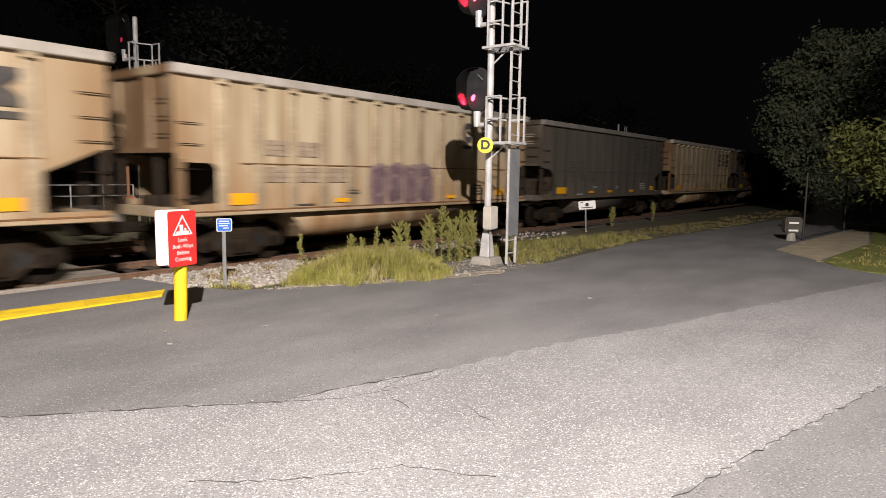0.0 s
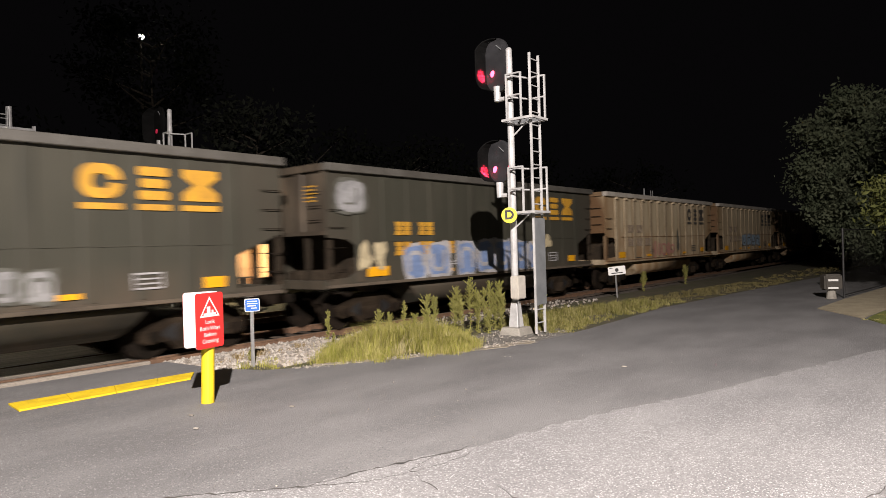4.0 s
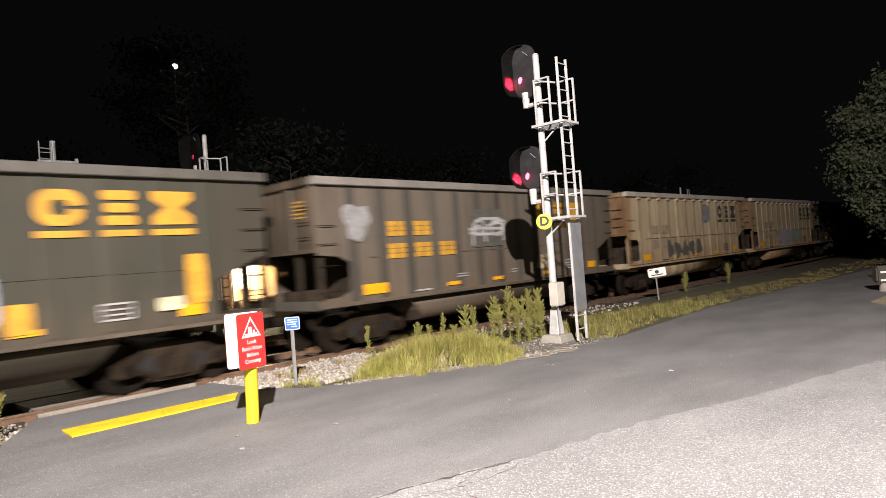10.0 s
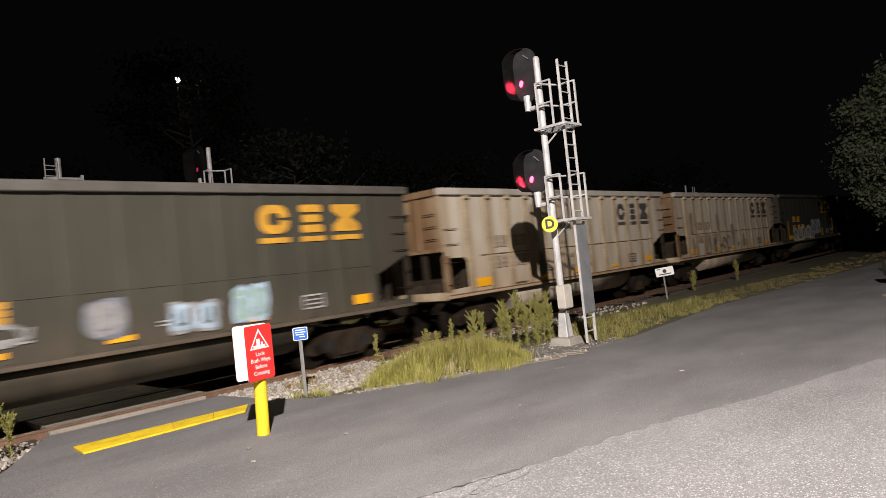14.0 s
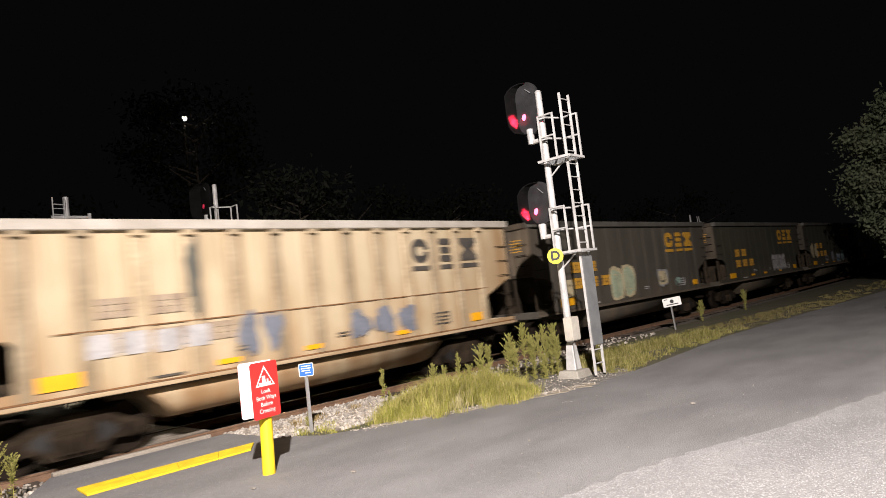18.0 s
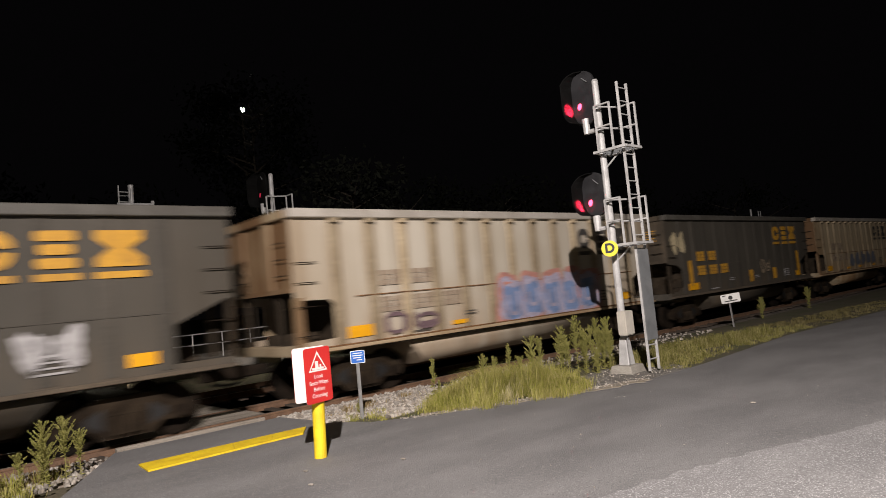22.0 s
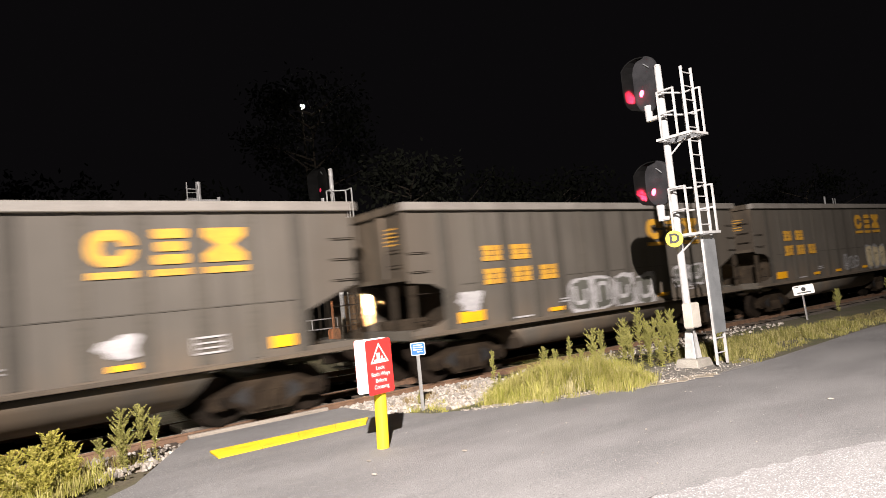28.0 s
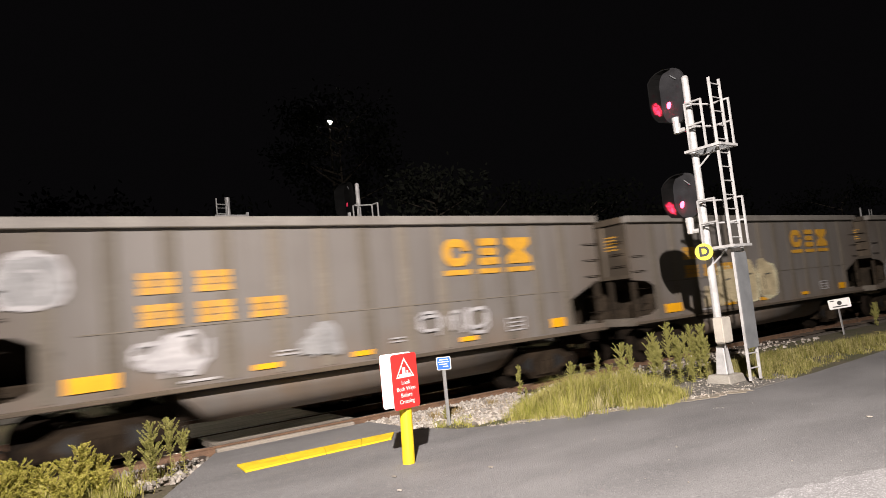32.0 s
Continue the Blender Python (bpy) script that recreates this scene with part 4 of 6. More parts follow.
def spray(k, *patches):
    """Unreadable sprayed shapes on the near side of a car: (style, colour, edge colour, x from, x to, z from, z to, shapes)."""
    car = CARS[k]
    hues = [SAID.get(p[1], p[1]) for p in patches]
    car["label"] = HUES[ORDER[k]] + " coal hopper with " + (hues[0] if len(set(hues)) == 1 else hues[0] + " and " + next(h for h in hues if h != hues[0])) + " sprayed graffiti"
    for i, (style, colour, edge, x0, x1, z0, z1, count) in enumerate(patches):
        rg = random.Random(1000 + 40 * k + i)
        w = (x1 - x0) / count
        for c in range(count):
            cx, hw, hh = x0 + w * (c + 0.5), w / 2, (z1 - z0) / 2
            cz = (z0 + z1) / 2 + rg.uniform(-0.07, 0.07) * hh
            y = -1.6375 - 0.006 * i - 0.0011 * (c % 3)
            bm, under, over = bmesh.new(), None, None
            if style == "piece":
                lean = rg.uniform(-0.12, 0.12)
                under, over = bmesh.new(), bmesh.new()
                blob(bm, rg, cx, cz, hw * 0.80, hh * 0.80, y, 0.07, 0.86)
                blob(under, rg, cx + lean * hw, cz, hw * 1.02, hh * 0.98, y + 0.002, 0.075, 0.86)
                ribbon(over, scrawl(rg, cx, cz, hw * 0.62, hh * 0.62, 3), min(w, 2 * hh) * 0.12, y - 0.0022)
            elif style == "bubble":
                blob(bm, rg, cx, cz, hw * 0.84, hh * 0.86, y, 0.07, 0.55)
                under, over = bmesh.new(), bmesh.new()
                blob(under, rg, cx, cz, hw * 1.02, hh * 1.02, y + 0.002, 0.06, 0.55)
                ribbon(over, scrawl(rg, cx, cz, hw * 0.45, hh * 0.6, 2), 0.05, y - 0.0008)
            elif style == "tag":
                ribbon(bm, scrawl(rg, cx, cz, hw * 0.95, hh * 0.95, 7), rg.uniform(0.06, 0.09), y)
            elif style == "blot":
                blob(bm, rg, cx, cz, hw * 0.78, hh * 0.85, y, 0.17, 0.25)
            else:
                blob(bm, rg, cx, cz, hw * 0.8, hh, y, 0.012, 0.97)
            paint_part = part("graffiti", bm, SPRAY[colour], car, SAID.get(colour, colour) + " sprayed graffiti")
            if under:
                part("outline", under, SPRAY[edge], paint_part, SAID.get(edge, edge) + " sprayed outline")
            if over:
                part("stroke", over, SPRAY["tar" if colour in ("white", "pale", "cream", "sky") else edge], paint_part)


spray(-1, ("piece", "purple", "mauve", -1.3, 1.4, 1.13, 2.35, 4))
spray(0, ("piece", "sky", "grey", -2.0, 2.4, 1.5, 2.3, 4))
spray(1, ("tag", "rose", "rose", -1.9, 0.9, 1.25, 2.0, 5), ("blot", "tar", "tar", 1.2, 1.6, 1.4, 2.6, 1))
spray(2, ("piece", "blue", "white", -4.2, -2.2, 1.13, 2.2, 2), ("piece", "blue", "white", -1.9, 3.0, 1.13, 2.25, 5), ("blot", "cream", "cream", 2.3, 3.7, 1.85, 2.4, 2), ("blot", "cream", "cream", -5.9, -4.8, 1.45, 2.3, 2), ("bubble", "grey", "tar", -6.6, -5.5, 2.9, 3.8, 1))
spray(3, ("piece", "grey", "tar", 0.5, 2.2, 1.3, 1.9, 3))
spray(4, ("piece", "white", "tar", -0.2, 2.1, 1.35, 2.15, 3), ("tag", "white", "white", 5.6, 6.5, 3.25, 3.7, 2), ("blot", "cream", "cream", 3.2, 5.0, 1.45, 1.85, 3), ("blot", "red", "red", -5.45, -4.55, 1.70, 2.0, 1))
spray(5, ("bubble", "white", "lilac", -2.0, 0.7, 1.13, 2.35, 3), ("bubble", "teal", "green", 1.0, 2.6, 1.4, 2.25, 2))
spray(6, ("blot", "tar", "tar", -3.4, 0.6, 1.3, 2.1, 5), ("bubble", "grey", "slate", 0.9, 1.8, 2.85, 3.7, 1))
spray(7, ("square", "tar", "tar", -1.6, 0.3, 2.3, 3.4, 1), ("tag", "white", "white", -1.5, 0.2, 2.4, 3.3, 2), ("tag", "white", "white", -1.6, 0.3, 2.3, 3.4, 1), ("blot", "grey", "grey", -6.1, -5.1, 2.6, 3.6, 1), ("blot", "cream", "cream", 1.7, 2.7, 1.45, 2.0, 2))
spray(8, ("piece", "white", "pale", -4.6, 0.2, 1.2, 2.1, 5), ("piece", "white", "sky", -0.4, 2.0, 1.5, 2.5, 3), ("square", "ochre", "ochre", -5.72, -5.4, 1.55, 2.5, 1), ("square", "ochre", "ochre", 4.98, 5.48, 1.55, 2.5, 1), ("square", "ochre", "ochre", 2.0, 2.5, 1.37, 1.86, 1), ("square", "pale", "pale", 4.4, 5.0, 1.5, 1.75, 1))
spray(9, ("square", "stain", "stain", -5.45, -5.0, 2.25, 3.2, 1), ("blot", "stain", "stain", -5.4, -5.0, 1.3, 2.2, 1), ("blot", "stain", "stain", -3.95, -3.05, 1.35, 2.2, 2), ("blot", "tar", "tar", -2.85, -2.5, 1.3, 2.15, 1), ("square", "stain", "stain", -2.3, -1.95, 2.3, 3.1, 1), ("blot", "stain", "stain", -0.5, 0.1, 1.4, 2.65, 1), ("blot", "stain", "stain", 0.95, 1.55, 1.32, 2.1, 1), ("tag", "stain", "stain", -1.8, -0.7, 1.35, 2.1, 2))
spray(10, ("blot", "stain", "stain", -2.95, -2.3, 1.3, 3.8, 1), ("blot", "tar", "tar", -2.6, -2.0, 1.3, 2.2, 1), ("tag", "stain", "stain", -1.5, -0.3, 1.35, 2.1, 2), ("blot", "stain", "stain", 0.2, 0.6, 1.3, 2.5, 1))
spray(11, ("tag", "grey", "grey", -2.6, -1.7, 1.4, 2.0, 1), ("bubble", "grey", "slate", -0.9, -0.2, 1.4, 2.1, 1), ("piece", "sky", "grey", 0.5, 1.5, 1.3, 1.9, 2), ("piece", "teal", "sky", 1.8, 2.6, 1.35, 2.1, 2), ("blot", "cream", "cream", -6.0, -4.3, 1.7, 2.8, 2))
spray(12, ("piece", "white", "grey", 1.0, 3.4, 1.4, 2.3, 4))
spray(13, ("square", "cream", "cream", -5.6, -4.6, 1.62, 2.2, 1), ("bubble", "green", "cream", -2.3, -0.4, 1.3, 2.5, 2), ("piece", "cream", "grey", 1.5, 2.4, 1.5, 2.2, 1), ("tag", "teal", "teal", 3.0, 3.8, 1.4, 1.9, 1))
spray(14, ("square", "white", "white", -4.9, -2.6, 1.75, 2.15, 4), ("blot", "slate", "slate", -2.1, -1.0, 1.4, 2.3, 2), ("blot", "slate", "slate", 0.6, 2.9, 1.35, 2.1, 3), ("blot", "tar", "tar", -3.05, -2.7, 2.2, 3.9, 1))
spray(15, ("blot", "slate", "slate", -2.1, 2.8, 1.4, 2.2, 5))
spray(16, ("square", "ochre", "ochre", -0.35, 0.15, 1.35, 1.85, 1), ("square", "ochre", "ochre", 2.1, 2.6, 1.36, 1.84, 1), ("square", "ochre", "ochre", 5.0, 5.4, 1.55, 2.5, 1), ("blot", "cream", "cream", -6.6, -5.5, 2.65, 3.55, 2), ("square", "ochre", "ochre", -5.5, -5.15, 1.5, 2.45, 1), ("tag", "stain", "stain", 0.8, 1.9, 1.6, 2.3, 2))
spray(17, ("piece", "lilac", "rose", -0.9, 3.8, 1.15, 2.5, 5), ("piece", "blue", "lilac", -0.7, 3.5, 1.2, 2.25, 5), ("tag", "purple", "purple", -4.7, -2.9, 1.3, 1.8, 2))
spray(18, ("blot", "white", "white", 0.7, 2.7, 1.3, 2.0, 3), ("blot", "white", "white", -1.4, -0.2, 1.3, 1.95, 2), ("blot", "grey", "grey", -6.7, -5.9, 2.5, 3.8, 2), ("bubble", "grey", "white", -5.85, -4.7, 2.4, 3.3, 1), ("bubble", "white", "grey", -5.7, -4.7, 1.6, 2.1, 1), ("blot", "white", "white", 3.2, 4.3, 1.5, 2.2, 2))
spray(19, ("tag", "slate", "slate", -0.9, 2.4, 1.25, 2.2, 5), ("piece", "slate", "grey", 0.6, 2.2, 1.4, 1.9, 3))
spray(21, ("bubble", "cream", "grey", 2.6, 4.8, 1.25, 2.3, 3), ("tag", "grey", "grey", 0.2, 1.8, 1.3, 2.0, 3))
spray(22, ("piece", "tar", "white", -1.8, 1.9, 1.15, 2.1, 4), ("blot", "white", "white", -5.6, -4.7, 1.55, 2.15, 1), ("piece", "tar", "white", 2.9, 4.6, 1.5, 2.2, 2))
spray(23, ("blot", "white", "white", 1.9, 2.7, 1.5, 1.95, 1), ("tag", "white", "white", -1.5, 0.5, 1.3, 1.9, 3), ("blot", "teal", "teal", -3.6, -2.4, 1.3, 1.8, 2))
spray(24, ("blot", "cream", "cream", -5.2, -4.0, 1.35, 2.6, 1), ("tag", "white", "white", -6.0, -3.5, 1.3, 2.3, 2), ("piece", "tar", "white", -1.9, 3.3, 1.2, 2.15, 5))
spray(25, ("bubble", "cream", "pale", -2.9, 0.6, 1.35, 2.55, 3), ("blot", "cream", "cream", -3.7, -2.6, 1.3, 2.0, 2), ("blot", "cream", "cream", -1.6, 0.2, 2.2, 2.75, 2))
spray(26, ("bubble", "grey", "white", -6.4, -5.4, 2.7, 3.6, 1), ("tag", "white", "white", -4.6, -3.3, 1.35, 2.2, 2), ("blot", "white", "white", -4.5, -3.4, 1.4, 2.1, 1), ("blot", "grey", "grey", -1.7, -0.7, 1.35, 2.1, 1), ("tag", "white", "white", 1.0, 2.9, 1.45, 2.15, 3))

# ---- signal ----
MAST = Vector((12.87, 8.46, 0))


def top_of(tall):
    return tall / 2 - 0.17


def signal(m, height, decks, heads, lit, plinth, label, ladder_top=None, hy=0.36, shell=None):
    """A mast with a ladder, railed decks and hooded colour-light heads; the heads look along -x and hang on the +y side."""
    sig = tagged(empty("railway_signal", m), label, "railway signal", "railway signals")
    bm = bmesh.new()
    if plinth:
        prism(bm, [(-0.33, -0.30), (0.33, -0.31), (0.35, 0.30), (-0.32, 0.32)], -0.1, 0.17, "z")
        for v in bm.verts:
            if v.co.z > 0:
                v.co.x *= 0.8
                v.co.y *= 0.8
        soften(bm, 0.02, 1)
        part("plinth", bm, CONCRETE, sig, "rough concrete foot")
        bm = bmesh.new()
        prism(bm, [(-0.135, -0.135), (0.135, -0.135), (0.135, 0.135), (-0.135, 0.135)], 0.17, 0.78, "z")
        for v in bm.verts:
            if v.co.z > 0.5:
                v.co.x *= 0.64
                v.co.y *= 0.64
        soften(bm, 0.015, 1)
        part("base_flange", bm, ALU, sig, "tapered cast mast foot")
        bm = bmesh.new()
    rod(bm, (0, 0, 0.2), (0, 0, height), 0.085, 0.075, 14)
    part("mast", bm, ALU, sig)
    bm = bmesh.new()
    rod(bm, (0, 0, height), (0, 0, height + 0.05), 0.085, 0.05, 14)
    part("cap", bm, ALU, sig)
    # ladder on the near side
    ly, lw, lx = -0.60, 0.19, 0.12
    up = ladder_top or height - 0.24
    for s in (-1, 1):
        bm = bmesh.new()
        box(bm, (lx + s * lw, ly, (up + 0.1) / 2), (0.022, 0.06, up - 0.0))
        part("ladder_rail", bm, ALU, sig)
    bm = bmesh.new()
    rod(bm, (-lw, 0, 0), (lw, 0, 0), 0.014, n=6)
    rung = part("ladder_rung", bm, ALU, sig)
    rung.location = (lx, ly, 0.3)
    k = 1
    while 0.3 + 0.305 * k < up:
        r = rung.copy()
        scene.collection.objects.link(r)
        r.location = (lx, ly, 0.3 + 0.305 * k)
        k += 1
    for z in decks:
        for x in (-0.27, 0.37):
            bm = bmesh.new()
            box(bm, (x, -0.36, z), (0.05, 0.84, 0.055))
            part("deck_beam", bm, ALU, sig)
        for y in (-0.76, 0.05):
            bm = bmesh.new()
            box(bm, (0.05, y, z), (0.60, 0.05, 0.05))
            part("deck_beam", bm, ALU, sig)
        for i in range(5):
            bm = bmesh.new()
            box(bm, (-0.17 + i * 0.11, -0.36, z), (0.012, 0.76, 0.03))
            part("deck_slat", bm, PANEL, sig)
        bm = bmesh.new()
        rod(bm, (0, -0.06, z - 0.34), (0.03, -0.44, z - 0.03), 0.02, n=6)
        part("deck_brace", bm, ALU, sig)
        posts = ((-0.27, -0.08), (-0.27, -0.47), (0.37, -0.30), (0.37, -0.72))
        for x, y in posts:
            bm = bmesh.new()
            box(bm, (x, y, z + 0.54), (0.038, 0.038, 1.04))
            part("rail_post", bm, ALU, sig)
        for zz in (z + 0.55, z + 1.05):
            for a, b in ((0, 1), (2, 3), (0, 2)):
                bm = bmesh.new()
                rod(bm, (*posts[a], zz), (*posts[b], zz), 0.022, n=6)
                part("hand_rail", bm, ALU, sig)
    shell = shell or HOOD
    for z in heads:
        tall = 1.30 if z > 5 else 1.04
        bm = bmesh.new()
        rod(bm, (0, 0, z - 0.82), (0, hy, z - 0.82), 0.055, n=8)
        rod(bm, (0, hy, z - 0.86), (0, hy, z - 0.50), 0.075, 0.095, 10)
        part("head_bracket", bm, ALU, sig)
        bm = bmesh.new()
        prism(bm, [(y + hy, q + z) for y, q in rounded(0.66, tall, 0.32, 8)], -0.02, 0.05, "x")
        head = part("signal_head", bm, shell, sig, "black oval signal head")
        bm = bmesh.new()
        box(bm, (0.14, hy, z - 0.05), (0.22, 0.32, 0.7))
        soften(bm, 0.04)
        part("lamp_case", bm, shell, head)
        # pale grey bar that draws the curved highlight on the face's upper edge
        bm = bmesh.new()
        rod(bm, (-0.03, hy - 0.02, z + top_of(tall)), (-0.05, hy - 0.17, z + top_of(tall) - 0.13), 0.012, n=6)
        part("edge_highlight", bm, PANEL, head)
        # deep hood on the track side of the face, running out over the top and bottom
        bm = bmesh.new()
        top = tall / 2
        arch = [(0.04, 0.02 - top), (0.15, 0.05 - top), (0.24, 0.14 - top), (0.30, 0.26 - top), (0.325, -0.2), (0.325, 0.0), (0.32, top - 0.30), (0.285, top - 0.17), (0.21, top - 0.07), (0.09, top - 0.015), (-0.04, top - 0.01)]
        rows = [[], [], [], []]
        for i, (y, q) in enumerate(arch):
            reach = -0.43 if i < 7 else -0.43 + 0.09 * (i - 6)
            for row, (k, x) in zip(rows, ((1.0, 0.0), (1.0, reach), (0.94, 0.0), (0.94, reach))):
                row.append(bm.verts.new((x, y * k + hy, q * (1 - (1 - k) * 0.5) + z)))
        for i in range(len(arch) - 1):
            j = i + 1
            bm.faces.new((rows[0][i], rows[0][j], rows[1][j], rows[1][i]))
            bm.faces.new((rows[2][j], rows[2][i], rows[3][i], rows[3][j]))
            bm.faces.new((rows[1][i], rows[1][j], rows[3][j], rows[3][i]))
        bm.faces.new((rows[0][0], rows[1][0], rows[3][0], rows[2][0]))
        part("hood", bm, MATT_BLACK, head, "deep matt black hood")
        for q, on in ((-0.22, True),):
            bm = bmesh.new()
            rod(bm, (-0.03, hy + 0.10, z + q + 0.04), (-0.06, hy + 0.10, z + q + 0.04), 0.052, 0.045, 16)
            for v in bm.verts:
                v.co.z += (v.co.z - z - q - 0.04) * 0.45 + (hy + 0.10 - v.co.y) * 0.5
            part("lens", bm, (SIGNAL_RED if lit == "bright" else SIGNAL_DIM) if on and lit else BLACK, head, "lit red lens" if on and lit else "dark lens")
        if lit == "bright":
            # extra spot before the lens, turned sideways to redden the hood wall
            data = bpy.data.lights.new("hood_glow_spot", "SPOT")
            data.energy, data.color, data.spot_size, data.spot_blend, data.shadow_soft_size = 850, (1.0, 0.02, 0.06), radians(74), 0.5, 0.03
            spot = new("hood_glow_spot", data)
            spot.parent = head
            spot.matrix_basis = look((-0.19, hy + 0.05, z - 0.24), (-0.205, hy + 0.30, z - 0.25))
    return sig


main = signal(pose(*MAST, 0, 0, 0), 6.72, (2.86, 5.02), (4.12, 6.42), "bright", True, "white lattice-decked signal mast with two lit red heads")
# fittings of the near signal
bm = bmesh.new()
box(bm, (-0.12, -0.16, 1.12), (0.34, 0.22, 0.54))
soften(bm, 0.02)
cabinet = part("junction_box", bm, BOX_PAINT, main, "beige steel junction box")
bm = bmesh.new()
rod(bm, (-0.12, -0.16, 0.2), (-0.12, -0.16, 0.85), 0.018, n=6)
part("conduit", bm, GALV, main)
bm = bmesh.new()
box(bm, (0.12, -0.645, 1.72), (0.42, 0.02, 2.0))
part("climb_guard", bm, PANEL, main, "grey sheet-metal climbing guard on the ladder")


def disc(name, m, r, material, parent, depth=0.012, label=""):
    bm = bmesh.new()
    rod(bm, (0, -depth, 0), (0, 0, 0), r, n=32)
    ob = part(name, bm, material, parent, label)
    ob.matrix_basis = m
    return ob


def words(body, size, m, material, parent, name="letters", bold=0.0):
    cu = bpy.data.curves.new(name, "FONT")
    cu.body, cu.size, cu.extrude, cu.align_x, cu.align_y, cu.space_line, cu.offset = body, size, 0.001, "CENTER", "CENTER", 1.0, bold
    tmp = new(name, cu)
    me = bpy.data.meshes.new_from_object(tmp)
    bpy.data.objects.remove(tmp)
    me.materials.clear()
    me.materials.append(material)
    ob = new(name, me)
    ob.parent = parent
    ob.matrix_basis = m
    return ob


face = pose(-0.42, -0.17, 2.80, 0, 0, -57)
disc("letter_plate", face, 0.180, SIGN_YELLOW, main, label="round yellow plate with a black letter D")
words("D", 0.285, face @ pose(0, -0.016, 0, 90, 0, 0), BLACK, main, "letter", 0.012)

# ---- signs ----
sign = tagged(empty("crossing_sign", pose(4.88, 8.45, 0)), "two-faced red crossing warning sign on a yellow post", "sign")
bm = bmesh.new()
rod(bm, (0, 0, -0.05), (0.05, 0.03, 0.86), 0.09, n=18)
part("post", bm, YELLOW, sign, "yellow plastic post")
bm = bmesh.new()
rod(bm, (-0.015, -0.03, 0.80), (-0.02, -0.035, 1.5), 0.03, n=10)
part("upper_post", bm, GALV, sign)


def sign_panel(m, parent):
    bm = bmesh.new()
    prism(bm, rounded(0.50, 0.78, 0.04, 4), -0.004, 0.004)
    p = part("panel", bm, RED, parent, "red warning panel with white edge")
    p.matrix_basis = m
    bm = bmesh.new()
    prism(bm, rounded(0.5, 0.78, 0.04, 4), 0.006, 0.010)
    part("panel_back", bm, WHITE, p, "bare white back")
    for y, t in ((-0.02, "Look"), (-0.11, "Both Ways"), (-0.20, "Before"), (-0.29, "Crossing")):
        words(t, 0.082, pose(0, -0.006, y, 90, 0, 0), WHITE, p, "letters")
    bm = bmesh.new()
    tri = [(0, 0.34), (-0.18, 0.05), (0.18, 0.05)]
    inner = [(0, 0.295), (-0.145, 0.072), (0.145, 0.072)]
    va, vb = [bm.verts.new((x, -0.007, z)) for x, z in tri], [bm.verts.new((x, -0.007, z)) for x, z in inner]
    for i in range(3):
        bm.faces.new((va[i], va[(i + 1) % 3], vb[(i + 1) % 3], vb[i]))
    box(bm, (0, -0.007, 0.09), (0.22, 0.003, 0.03))
    box(bm, (-0.02, -0.007, 0.15), (0.06, 0.003, 0.09))
    box(bm, (0.05, -0.007, 0.12), (0.03, 0.003, 0.05))
    part("pictogram", bm, WHITE, p, "white train pictogram in a triangle")
    return p


sign_panel(pose(0.010, -0.101, 1.18, 0, 0, 12.2), sign)
sign_panel(pose(-0.031, 0.057, 1.19, 0, 0, 170.3), sign)

blue = tagged(empty("notice_post", pose(6.95, 10.4, 0)), "small blue notice on a thin steel post", "sign")
bm = bmesh.new()
box(bm, (0, 0, 0.5), (0.06, 0.03, 1.1))
part("post", bm, GALV, blue)
bm = bmesh.new()
prism(bm, rounded(0.27, 0.24, 0.025, 3), -0.012, -0.004)
b = part("board", bm, WHITE, blue, "white-edged blue board")
b.matrix_basis = pose(0, -0.02, 1.14, 0, 0, -33)
bm = bmesh.new()
prism(bm, rounded(0.245, 0.215, 0.02, 3), -0.016, -0.010)
part("face", bm, BLUE, b)
bm = bmesh.new()
for i, (w, x) in enumerate(((0.17, 0), (0.19, 0), (0.15, -0.01), (0.10, 0.03))):
    box(bm, (x, -0.0175, 0.07 - i * 0.042), (w, 0.002, 0.016))
part("writing", bm, WHITE, b, "lines of small white writing")

white = tagged(empty("warning_plate", pose(23.16, 10.62, 0)), "small white warning plate on a leaning post", "sign")
bm = bmesh.new()
box(bm, (-0.06, 0.02, 0.42), (0.06, 0.04, 0.9), Euler((0.0, -0.12, 0)).to_matrix())
part("post", bm, GALV, white)
bm = bmesh.new()
prism(bm, rounded(0.64, 0.32, 0.04, 3), -0.006, 0.006)
b = part("board", bm, WHITE, white)
b.matrix_basis = pose(-0.14, -0.04, 1.02, 0, -6, -64)
bm = bmesh.new()
rod(bm, (0, -0.009, 0.02), (0, -0.007, 0.02), 0.07, n=16)
box(bm, (0, -0.008, -0.09), (0.42, 0.002, 0.035))
box(bm, (-0.2, -0.008, 0.11), (0.12, 0.002, 0.03))
part("writing", bm, BLACK, b)

# yellow kerb strip of the foot crossing
kerb = tagged(empty("kerb_strip", pose(0, 0, 0)), "yellow-painted kerb strip beside the foot crossing", "kerb", kind="structure")
near, far = ((3.08, 10.25), (5.62, 10.24)), ((3.13, 10.86), (5.95, 10.72))
cuts = (0.0, 0.27, 0.52, 0.77, 1.0)
for a, b in zip(cuts, cuts[1:]):
    def mixed(line, u):
        return tuple(p + (q - p) * u for p, q in zip(*line))
    bm = bmesh.new()
    prism(bm, [mixed(near, a + 0.0008), mixed(near, b - 0.0008), mixed(far, b - 0.0008), mixed(far, a + 0.0008)], 0.0, 0.03, "z")
    soften(bm, 0.004, 1)
    part("kerb_section", bm, YELLOW, kerb)
